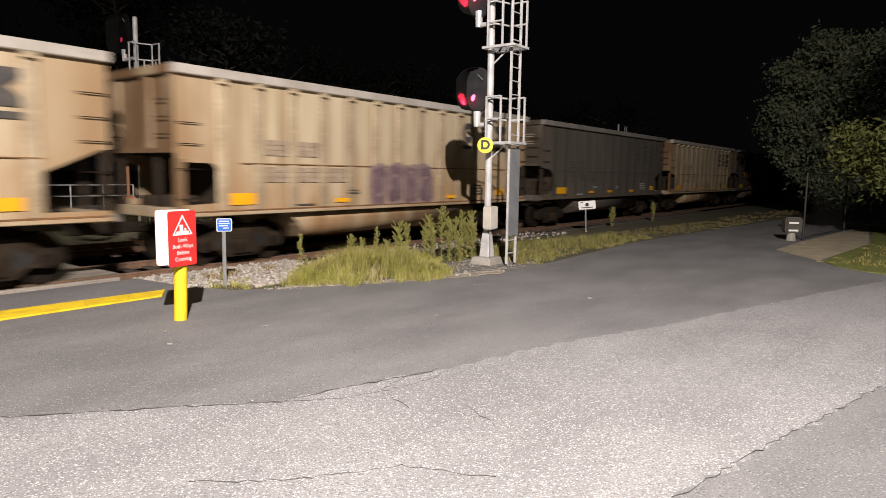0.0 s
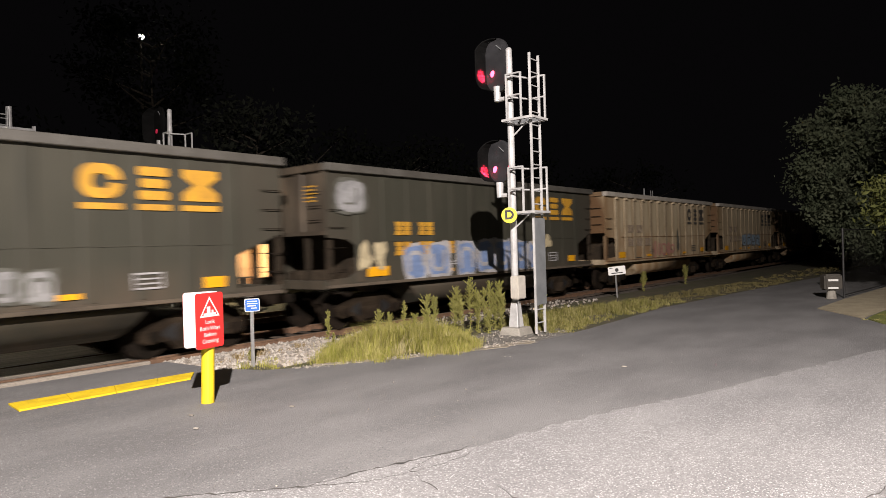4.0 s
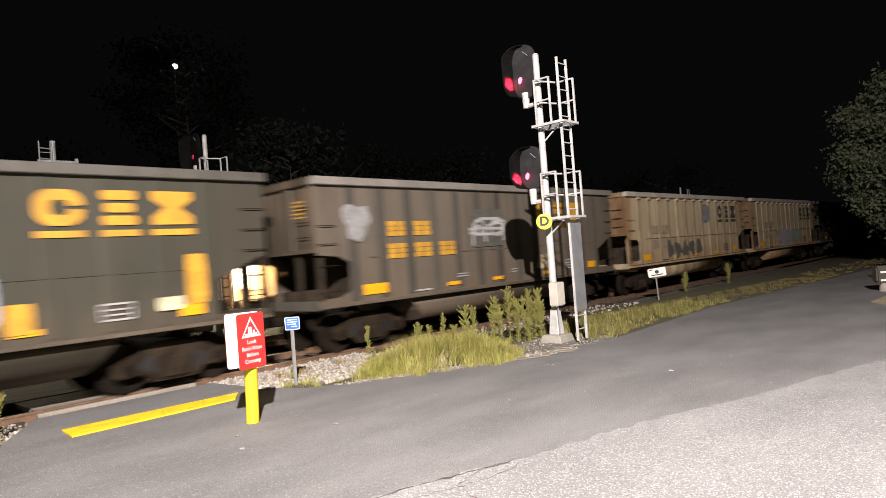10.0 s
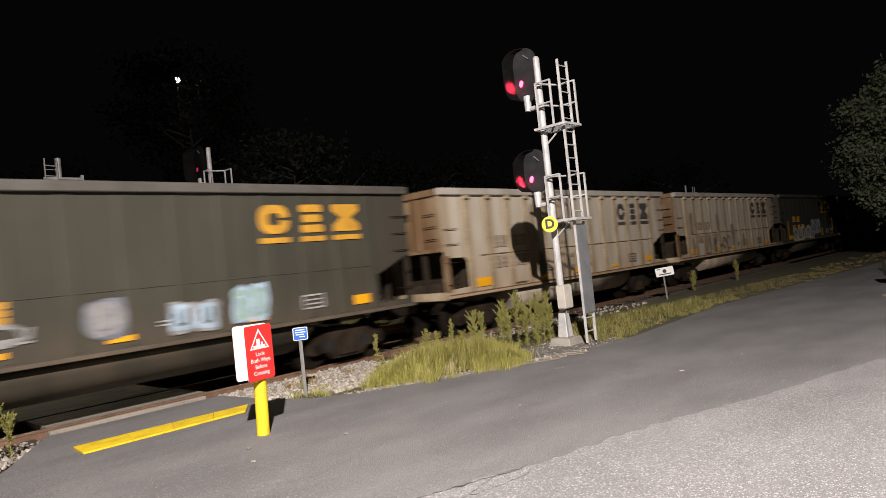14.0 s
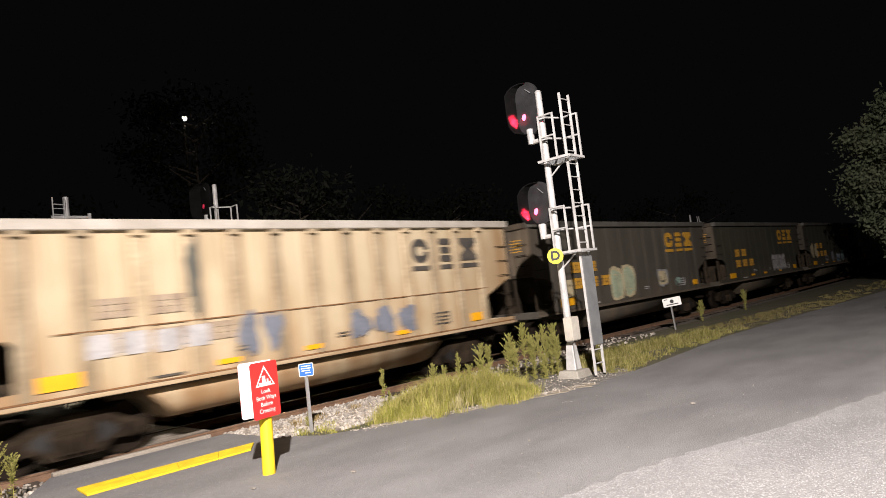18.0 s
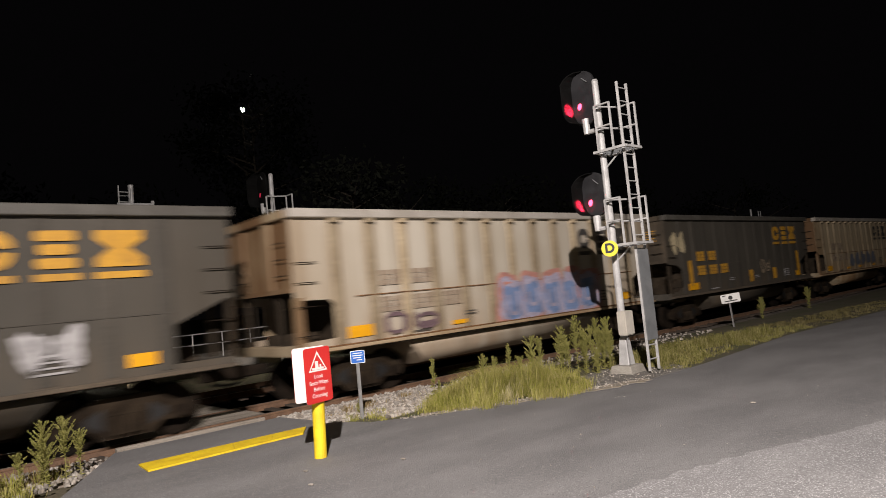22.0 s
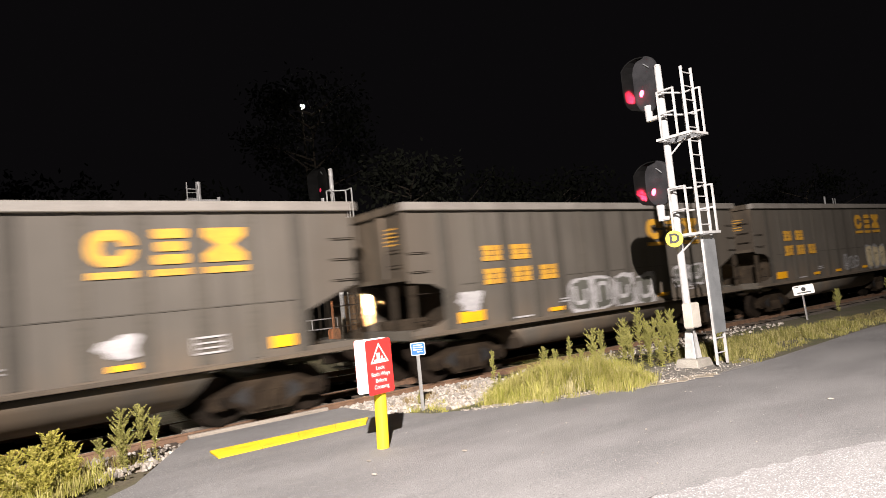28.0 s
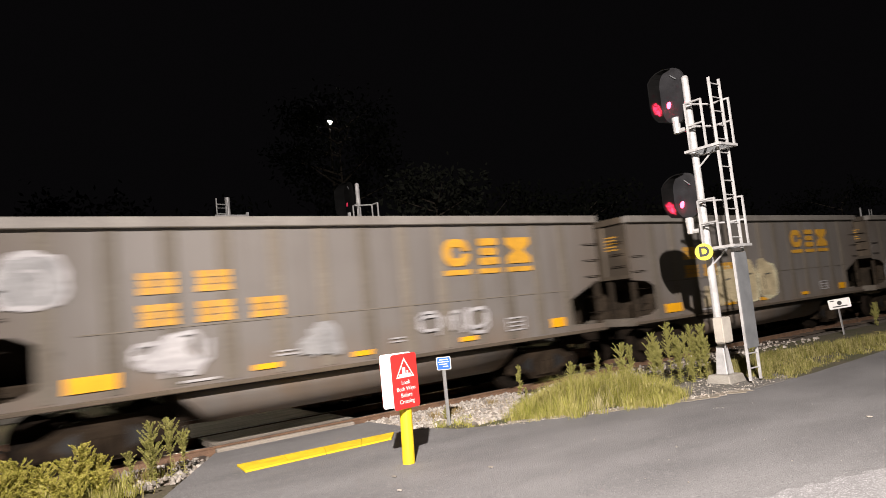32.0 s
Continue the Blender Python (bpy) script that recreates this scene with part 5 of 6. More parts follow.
# timber boards of the foot crossing
crossing = tagged(empty("foot_crossing", pose(0, 0, 0)), "asphalt and timber foot crossing over the track", "crossing")
bm = bmesh.new()
box(bm, (4.62, 12.46, 0.015), (2.75, 0.13, 0.09))
soften(bm, 0.015, 1)
part("edge_board", bm, BOARD, crossing, "pale worn edge board")
bm = bmesh.new()
box(bm, (4.8, TRACK_Y, 0.0), (2.9, 1.28, 0.1))
part("centre_panel", bm, BOARD, crossing, "worn pale boards between the rails")
bm = bmesh.new()
box(bm, (4.8, TRACK_Y + 2.05, -0.03), (2.9, 2.3, 0.1))
part("outer_panel", bm, BOARD, crossing)

for m in (LEAF, LEAF_DIM, LEAF_NIGHT, LEAF_NEAR, GRASS, GRASS_DULL, WEED, WEED_LUSH, DRY, VERGE_DIM, MATT_BLACK, IRON, FRAME, UNDER):
    m.node_tree.nodes["Principled BSDF"].inputs["Specular IOR Level"].default_value = 0.06

# ---- right side: cabinet, path, tree ----
ped = tagged(empty("utility_pedestal", pose(25.02, 3.86, 0, 0, 0, -60)), "low dark utility pedestal with two white bands", "utility box")
bm = bmesh.new()
box(bm, (0, 0, 0.56), (0.56, 0.42, 0.54))
soften(bm, 0.05)
part("body", bm, PEDESTAL, ped)
for z in (0.37, 0.63):
    bm = bmesh.new()
    box(bm, (-0.02, -0.215, z), (0.31, 0.012, 0.062))
    part("white_band", bm, WHITE, ped)
bm = bmesh.new()
rod(bm, (0, 0, 0), (0, 0, 0.30), 0.16, 0.12, n=10)
part("foot", bm, CONCRETE, ped)
path_pts = [(19.3, 2.27), (21.36, 3.64), (24.87, 3.44), (30.77, 2.91), (35.34, 2.33), (25.72, 1.64), (20.12, 2.22)]
tagged(sheet("pavement_path", path_pts, 0.03, PATH_STONE, 0.06), "sandy pale concrete path", "path", kind="structure")
lawn = [(17.72, 1.07), (18.34, 1.77), (19.23, 2.18), (20.12, 2.15), (25.72, 1.58), (36, 2.2), (60, -2), (60, -20), (20, -20), (17.3, 0.0)]
tagged(sheet("lawn", lawn, 0.02, LAWN, 0.06), "patch of mown grass", "lawn", kind="structure")


def leaves(name, spots, size, material, parent, per=40, spread=0.8, droop=0.4, seed=1):
    """One mesh of many small bent leaves scattered round the given spots."""
    rng = np.random.default_rng(seed)
    n = len(spots) * per
    c = np.repeat(np.array(spots, float), per, 0)[:, :3] + rng.normal(0, 1, (n, 3)) * spread * np.array([1, 1, 0.8]) * 0.5
    a = rng.normal(0, 1, (n, 3))
    a /= np.linalg.norm(a, axis=1)[:, None]
    b = np.cross(a, rng.normal(0, 1, (n, 3)))
    b /= np.linalg.norm(b, axis=1)[:, None]
    s = size * rng.uniform(0.6, 1.3, (n, 1))
    v = np.stack([c - a * s, c + b * s * 0.45, c + a * s, c - b * s * 0.45], 1).reshape(-1, 3)
    me = bpy.data.meshes.new(name)
    me.from_pydata(v.tolist(), [], (np.arange(n * 4).reshape(-1, 4)).tolist())
    me.materials.append(material)
    ob = new(name, me)
    ob.parent = parent
    return ob


def tree(m, height, radius, label, material, per=60, clumps=60, size=0.12, seed=1, low=0.25, spread=0.9):
    rng = random.Random(seed)
    t = tagged(empty("tree", m), label, "tree", "trees")
    bm = bmesh.new()
    rod(bm, (0, 0, -0.1), (0.05, 0, height * 0.35), 0.035 * height * 0.6, 0.02 * height * 0.6, 10)
    rod(bm, (0.05, 0, height * 0.34), (0, 0.1, height * 0.85), 0.02 * height * 0.6, 0.02, 8)
    spots = []
    for i in range(clumps):
        u = rng.uniform(low, 1.0)
        w = math.sin(math.pi * min(1, (1.06 - u) / (1.06 - low)) ** 0.75) ** 0.6
        a, r = rng.uniform(0, 6.283), radius * w * rng.uniform(0.55, 1.05)
        p = (math.cos(a) * r, math.sin(a) * r, u * height)
        spots.append(p)
        if i % 3 == 0:
            rod(bm, (0, 0, max(0.2, p[2] - 0.35 * r - 0.3)), p, 0.02 + 0.004 * height, 0.01, 5)
    part("trunk", bm, BARK, t)
    leaves("crown", spots, size, material, t, per, spread, seed=seed)
    return t


tree(pose(40.5, 3.9, -0.1), 9.3, 3.9, "dense dark green broadleaf tree at the edge of the light", LEAF, per=230, clumps=270, size=0.125, seed=4, low=0.12, spread=0.72)
tree(pose(26.4, 0.75, 0), 3.8, 2.3, "low spreading broadleaf tree beside the path", LEAF_NEAR, per=90, clumps=80, size=0.10, seed=5, low=0.52, spread=0.6)
tree(pose(33, -1.5, 0), 8.0, 4.0, "dark tree behind the fence", LEAF_NIGHT, per=100, clumps=80, size=0.16, seed=6, low=0.2, spread=1.3)

# chain-link fence beside the path
fence = tagged(empty("chain_link_fence", pose(25.39, 3.55, 0, 0, 0, -6)), "dark chain-link fence on thin steel posts", "fence")
for i in range(4):
    bm = bmesh.new()
    rod(bm, (i * 6.0, 0, -0.1), (i * 6.0, 0, 2.35), 0.035 - 0.004 * i, n=8)
    part("post", bm, BLACK, fence)
for z in (0.1, 2.3):
    bm = bmesh.new()
    rod(bm, (0, 0, z), (18.2, 0, z), 0.02, n=6)
    part("rail", bm, BLACK, fence)
V, F = [], []
for k in range(-26, 190):
    for s in (1, -1):
        a, b = (k * 0.1, 0.1), (k * 0.1 + s * 2.2, 2.3)
        if s < 0:
            a, b = (k * 0.1 + 2.2, 0.1), (k * 0.1, 2.3)
        if min(a[0], b[0]) < 0 or max(a[0], b[0]) > 18.2:
            continue
        n = len(V)
        V += [(a[0] - 0.004, 0.002 * s, a[1]), (a[0] + 0.004, 0.002 * s, a[1]), (b[0] + 0.004, 0.002 * s, b[1]), (b[0] - 0.004, 0.002 * s, b[1])]
        F.append((n, n + 1, n + 2, n + 3))
me = bpy.data.meshes.new("wire_mesh")
me.from_pydata(V, [], F)
me.materials.append(WIRE)
ob = new("wire_mesh", me)
ob.parent = fence
tagged(ob, "woven dark wire", kind="stuff")

# low pale concrete edge far along the drive
bm = bmesh.new()
prism(bm, [(59.2, 8.1), (68, 11.0), (68, 11.5), (59.0, 8.6)], -0.1, 0.7, "z")
tagged(part("low_wall", bm, CONCRETE), "low pale concrete edge at the end of the drive", "wall", kind="structure")

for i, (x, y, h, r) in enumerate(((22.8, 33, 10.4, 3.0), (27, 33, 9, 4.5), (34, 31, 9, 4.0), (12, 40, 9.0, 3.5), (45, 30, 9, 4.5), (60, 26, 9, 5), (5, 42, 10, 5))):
    tree(pose(x, y, -0.1), h, r, "dim leafy tree beyond the tracks", LEAF_DIM if i == 0 else LEAF_NIGHT, per=60, clumps=60, size=0.2, seed=20 + i, spread=1.3)

# far platform beyond the tracks
bm = bmesh.new()
box(bm, (5, 28.4, 0.1), (60, 5.6, 0.7))
tagged(part("platform", bm, CONCRETE), "low concrete platform beyond the tracks", "platform", kind="structure")
bm = bmesh.new()
box(bm, (5, 25.75, 0.456), (60, 0.3, 0.01))
tagged(part("trim", bm, WHITE), "pale painted platform edge", "trim", kind="structure")


def railing(m, length, label):
    r = tagged(empty("railing", m), label, "railing", "platform railings")
    for i in range(int(length / 1.25) + 1):
        bm = bmesh.new()
        rod(bm, (i * 1.25, 0, 0), (i * 1.25, 0, 1.05), 0.03, n=8)
        part("post", bm, ALU, r)
    for z in (0.6, 1.04):
        bm = bmesh.new()
        rod(bm, (0, 0, z), (length, 0, z), 0.026, n=8)
        part("rail", bm, ALU, r)
    return r


railing(pose(3.2, 27.5, 0.45), 1.25, "galvanised railing of the platform ramp")
railing(pose(5.15, 27.0, 0.45), 8.75, "galvanised railing along the platform")
railing(pose(-12, 28.0, 0.45), 11.25, "galvanised railing behind the shelter")

post_lamp = tagged(empty("platform_lamp", pose(5.4, 27.4, 0.45)), "slim platform lamp with a bright round head", "lamp")
bm = bmesh.new()
rod(bm, (0, 0, 0), (0, 0, 2.1), 0.05, 0.035, 10)
part("post", bm, BLACK, post_lamp)
bm = bmesh.new()
rod(bm, (0, 0, 2.1), (0, 0, 2.2), 0.1, 0.22, 14)
rod(bm, (0, 0, 2.2), (0, 0, 2.26), 0.22, 0.1, 14)
part("head", bm, LAMP_WHITE, post_lamp, "glowing lamp head")
lamp("platform_light", (5.4, 27.25, 2.46), 420, 0.08, (1.0, 0.88, 0.72))

notice = tagged(empty("platform_notice", pose(5.7, 26.8, 0.45)), "small blue platform notice on a post", "sign")
bm = bmesh.new()
rod(bm, (0, 0, 0), (0, 0, 1.2), 0.035, n=8)
part("post", bm, ALU, notice)
bm = bmesh.new()
prism(bm, rounded(0.32, 0.25, 0.04, 3, 0, 1.22), -0.05, -0.035)
part("board", bm, BLUE, notice)

for x, y in ((4.2, 26.6), (13.65, 26.9), (19.3, 26.9)):
    beacon = tagged(empty("orange_post", pose(x, y, 0.45)), "orange post on a block foot at the platform edge", "post", "orange platform posts")
    bm = bmesh.new()
    rod(bm, (0, 0, 0.4), (0, 0, 1.8), 0.06, n=10)
    part("pole", bm, ORANGE, beacon)
    bm = bmesh.new()
    box(bm, (0, 0, 0.30), (0.46, 0.4, 0.52))
    soften(bm, 0.05)
    part("foot", bm, ORANGE, beacon)
    bm = bmesh.new()
    box(bm, (-0.1, -0.1, 0.03), (0.9, 0.6, 0.06))
    part("slab", bm, CONCRETE, beacon)


def shelter(m, w, d, h, label, shown=0.12, wide=0.64):
    s = tagged(empty("passenger_shelter", m), label, "shelter", "platform shelters")
    bm = bmesh.new()
    box(bm, (0, d / 2, h / 2), (w, 0.06, h))
    part("back_wall", bm, SHELTER, s)
    for x in (-w / 2, w / 2):
        bm = bmesh.new()
        box(bm, (x, 0, h / 2), (0.06, d, h))
        part("side_wall", bm, SHELTER, s)
    bm = bmesh.new()
    box(bm, (0, 0, h + 0.05), (w + 0.3, d + 0.4, 0.1))
    soften(bm, 0.02, 1)
    part("roof", bm, HOOD, s)
    bm = bmesh.new()
    box(bm, (w * shown, d / 2 - 0.05, h * 0.73), (w * wide, 0.03, h * 0.46))
    poster = part("poster", bm, POSTER, s, "backlit pale poster")
    bm = bmesh.new()
    for q in range(4):
        box(bm, (w * (shown - 0.34 * wide), d / 2 - 0.068, h * (0.84 - 0.07 * q)), (w * wide * (0.22 - 0.03 * (q % 2)), 0.004, h * 0.02))
    part("writing", bm, SHELTER, poster, "lines of small writing")
    bm = bmesh.new()
    box(bm, (0, d / 2 - 0.055, h * 0.45), (w * 0.96, 0.04, 0.05))
    part("back_rail", bm, SHELTER, s)
    for x in (-w * 0.3, 0, w * 0.3):
        bm = bmesh.new()
        box(bm, (x, d / 2 - 0.3, 0.22), (0.06, 0.35, 0.44))
        part("bench_leg", bm, HOOD, s)
    bm = bmesh.new()
    box(bm, (0, d / 2 - 0.3, 0.46), (w * 0.85, 0.4, 0.05))
    part("bench_seat", bm, HOOD, s)
    return s


shelter(pose(16.4, 26.6, 0.45), 4.0, 1.3, 2.0, "lit tan passenger shelter with a narrow bright poster", -0.17, 0.14)
lamp("shelter_light", (15.7, 26.4, 2.25), 900, 0.15, (1.0, 0.84, 0.58))
shelter(pose(1.92, 27.2, 0.45), 2.36, 1.4, 1.80, "lit tan passenger shelter with a bright poster and bench")
lamp("shelter_light", (1.92, 27.1, 2.1), 420, 0.15, (1.0, 0.84, 0.58))

# a lamp high behind the leaves of the hillside
hill_lamp = tagged(empty("yard_lamp", pose(22.5, 46.5, -0.1)), "tall yard lamp half hidden by leaves", "lamp")
bm = bmesh.new()
rod(bm, (0, 0, 0), (0, 0, 17.6), 0.14, 0.08, 10)
part("pole", bm, BARK, hill_lamp)
bm = bmesh.new()
box(bm, (0, -0.1, 17.95), (0.34, 0.3, 0.34))
soften(bm, 0.08)
part("head", bm, LAMP_WHITE, hill_lamp, "glowing lamp head")
lamp("yard_light", (22.9, 44.6, 17.3), 9, 0.15, (1.0, 0.93, 0.82))
tree(pose(22.2, 44.4, -0.1), 18.5, 4.5, "tall dark tree round a yard lamp", LEAF_NIGHT, per=70, clumps=70, size=0.22, seed=61, low=0.5, spread=1.6)

# far signals above the train
signal(pose(10.9, 20.7, -0.1, 0, 0, 0), 7.0, (2.86, 5.16), (6.60,), "dim", True, "far pale signal mast seen above the train", 5.6, 0.72, MATT_BLACK)


def back_signal(m, label):
    """The far mast seen from its back: a ladder with a guard on one side, a deck with a rail on the other."""
    sig = tagged(empty("railway_signal", m), label, "railway signal", "railway signals")
    bm = bmesh.new()
    rod(bm, (0, 0, 0), (0, 0, 6.92), 0.10, 0.085, 14)
    part("mast", bm, ALU, sig)
    bm = bmesh.new()
    prism(bm, [(-0.4, -0.4), (0.4, -0.4), (0.4, 0.4), (-0.4, 0.4)], -0.1, 0.3, "z")
    soften(bm, 0.03, 1)
    part("plinth", bm, CONCRETE, sig, "rough concrete foot")
    for x in (-0.46, -0.12):
        bm = bmesh.new()
        box(bm, (x, -0.25, 3.5), (0.03, 0.05, 6.7))
        part("ladder_rail", bm, ALU, sig)
    for k in range(21):
        bm = bmesh.new()
        rod(bm, (-0.46, -0.25, 0.4 + 0.305 * k), (-0.12, -0.25, 0.4 + 0.305 * k), 0.012, n=5)
        part("ladder_rung", bm, ALU, sig)
    for z in (6.32, 6.65):
        bm = bmesh.new()
        rod(bm, (-0.46, -0.2, z), (0, -0.05, z), 0.02, n=6)
        part("hand_rail", bm, ALU, sig)
    bm = bmesh.new()
    box(bm, (0.08, -0.18, 6.24), (1.16, 0.06, 0.07))
    part("deck_beam", bm, ALU, sig)
    bm = bmesh.new()
    box(bm, (0.62, -0.18, 6.24), (0.09, 0.07, 0.24))
    part("beam_end", bm, ALU, sig)
    bm = bmesh.new()
    box(bm, (0.1, 0.1, 6.18), (1.05, 0.5, 0.05))
    part("deck", bm, GALV, sig)
    for z in (3.1, 3.6, 4.1, 4.6):
        bm = bmesh.new()
        box(bm, (0.05, -0.1, z), (0.30, 0.05, 0.04))
        part("step_bracket", bm, ALU, sig)
    bm = bmesh.new()
    box(bm, (-0.06, -0.29, 1.85), (0.44, 0.03, 1.7))
    part("climb_guard", bm, ALU, sig, "pale sheet-metal climbing guard")
    bm = bmesh.new()
    box(bm, (0.36, -0.1, 1.5), (0.3, 0.3, 0.36))
    soften(bm, 0.02, 1)
    part("junction_box", bm, WHITE, sig)
    return sig


back_signal(pose(6.93, 23.0, -0.1), "far pale signal mast with a ladder and a railed deck")
plate_post = tagged(empty("platform_sign", pose(1.97, 29.2, 0.45)), "small grey back of a sign on a dark post", "sign")
bm = bmesh.new()
rod(bm, (0, 0.03, 0), (0, 0.03, 3.5), 0.035, n=8)
part("post", bm, BLACK, plate_post)
bm = bmesh.new()
prism(bm, rounded(0.82, 0.42, 0.03, 3, 0, 3.32), -0.012, 0.0)
part("board", bm, PANEL, plate_post)
signal(pose(53.5, 22.0, -0.1), 6.6, (4.9,), (), "dim", True, "distant pale signal mast")


# ---- plants ----
def blades(name, area, count, height, width, material, label, seed):
    """Grass blades of a patch: each a bent two-piece strip."""
    rng = np.random.default_rng(seed)
    pts = []
    poly = np.array(area)
    lo, hi = poly.min(0), poly.max(0)
    while len(pts) < count:
        q = rng.uniform(lo, hi, (count, 2))
        inside = np.zeros(len(q), bool)
        for i in range(len(poly)):
            (x1, y1), (x2, y2) = poly[i - 1], poly[i]
            hit = ((y1 > q[:, 1]) != (y2 > q[:, 1])) & (q[:, 0] < (x2 - x1) * (q[:, 1] - y1) / (y2 - y1 + 1e-9) + x1)
            inside ^= hit
        q = q[inside]
        dens = np.array([noise.noise(Vector((a * 0.8, b * 0.8, seed))) for a, b in q])
        q = q + rng.normal(0, 0.09, q.shape)
        pts += q[dens + rng.uniform(-0.4, 0.4, len(q)) > -0.15].tolist()
    p = np.array(pts[:count])
    n = len(p)
    # gather most blades into leaning tufts
    tufts = p[rng.integers(0, n, max(8, n // 70))]
    own = rng.integers(0, len(tufts), n)
    grow, away = rng.uniform(0.45, 1.25, len(tufts)), rng.normal(0, 0.22, (len(tufts), 2))
    loose = rng.uniform(0, 1, n) < 0.25
    off = rng.normal(0, 0.055 + 0.06 * height, (n, 2))
    p = np.where(loose[:, None], p, tufts[own] + off)
    edge = np.full(n, 9.0)
    for i in range(len(poly)):
        a, b = poly[i - 1], poly[i]
        u = np.clip(((p - a) @ (b - a)) / ((b - a) @ (b - a)), 0, 1)[:, None]
        edge = np.minimum(edge, np.linalg.norm(p - (a + u * (b - a)), axis=1))
    h = height * np.where(loose, 0.5, grow[own]) * rng.uniform(0.35, 1.15, n) * np.clip(0.35 + edge / 0.9, 0.35, 1.1)
    d = off * 5 + away[own] + rng.normal(0, 0.34, (n, 2))
    lean = h * np.clip(np.linalg.norm(d, axis=1), 0.1, 0.95)
    d /= np.linalg.norm(d, axis=1)[:, None] + 1e-6
    w = np.stack([-d[:, 1], d[:, 0]], 1) * width * rng.uniform(0.6, 1.4, (n, 1))
    z0 = np.full(n, -0.02)
    def v(xy, z):
        return np.c_[xy, z]
    verts = np.stack([v(p - w, z0), v(p + w, z0), v(p + d * lean[:, None] * 0.35 + w * 0.8, h * 0.65), v(p + d * lean[:, None] * 0.35 - w * 0.8, h * 0.65), v(p + d * lean[:, None], h * (1 - 0.25 * lean / (h + 1e-6)))], 1).reshape(-1, 3)
    base = np.arange(n)[:, None] * 5
    quads, tris = (base + [0, 1, 2, 3]).tolist(), (base + [3, 2, 4]).tolist()
    me = bpy.data.meshes.new(name)
    me.from_pydata(verts.tolist(), [], quads + tris)
    me.materials.append(material)
    return tagged(new(name, me), label, "grass", kind="stuff")


blades("grass", [(7.75, 9.55), (8.7, 8.75), (9.7, 8.2), (10.4, 8.0), (11.1, 8.35), (11.9, 9.4), (11.2, 10.5), (9.9, 10.9), (8.7, 10.35)], 40000, 0.50, 0.0032, GRASS, "yellow-green long grass on the verge", 3)
blades("grass", [(8.8, 9.2), (9.6, 8.6), (10.6, 8.2), (11.2, 8.9), (9.8, 9.8)], 1100, 0.70, 0.006, STRAW, "dry straw-coloured grass blades", 13)
blades("grass", [(13.4, 7.6), (16, 7.8), (20, 7.85), (22.5, 7.9), (22, 9.2), (18, 10.2), (13.8, 10.2)], 17000, 0.26, 0.0045, GRASS_DULL, "yellow-green grass along the drive", 4)
blades("grass", [(22, 7.8), (28, 7.35), (36, 6.8), (36, 8.6), (26, 9.6), (22, 10)], 9000, 0.13, 0.006, VERGE_DIM, "thin dry brown grass along the drive", 15)
blades("grass", [(18.0, 1.3), (18.4, 1.75), (19.25, 2.2), (20.1, 2.15), (25.7, 1.55), (25, -1), (18, -0.5)], 6000, 0.13, 0.007, GRASS_DULL, "short yellow-green lawn grass", 16)
blades("grass", [(36, 6.8), (60, 5.4), (60, 8.0), (36, 9.2)], 6000, 0.13, 0.010, VERGE_DIM, "sparse brown grass far along the drive", 14)
blades("grass", [(-6, 8.6), (0.2, 9.3), (1.4, 10.2), (2.2, 11.4), (1.0, 11.7), (-6, 11.5)], 16000, 0.46, 0.005, GRASS, "yellow-green weeds beside the ballast", 5)
blades("grass", [(0.2, 10.2), (1.3, 10.3), (2.3, 11.3), (2.7, 11.9), (1.2, 12.2), (-0.6, 11.9)], 2600, 0.26, 0.0045, DRY, "dry brown grass among the stones", 25)
blades("grass", [(6.7, 10.9), (8.3, 10.7), (9.6, 11.2), (8.8, 11.9), (6.9, 11.6)], 900, 0.20, 0.004, DRY, "sparse dry brown grass beside the rail", 26)
blades("grass", [(6.6, 10.3), (7.3, 9.7), (8.1, 9.9), (7.6, 10.7), (6.7, 11.0)], 700, 0.20, 0.004, GRASS, "sparse low weeds among the stones", 6)


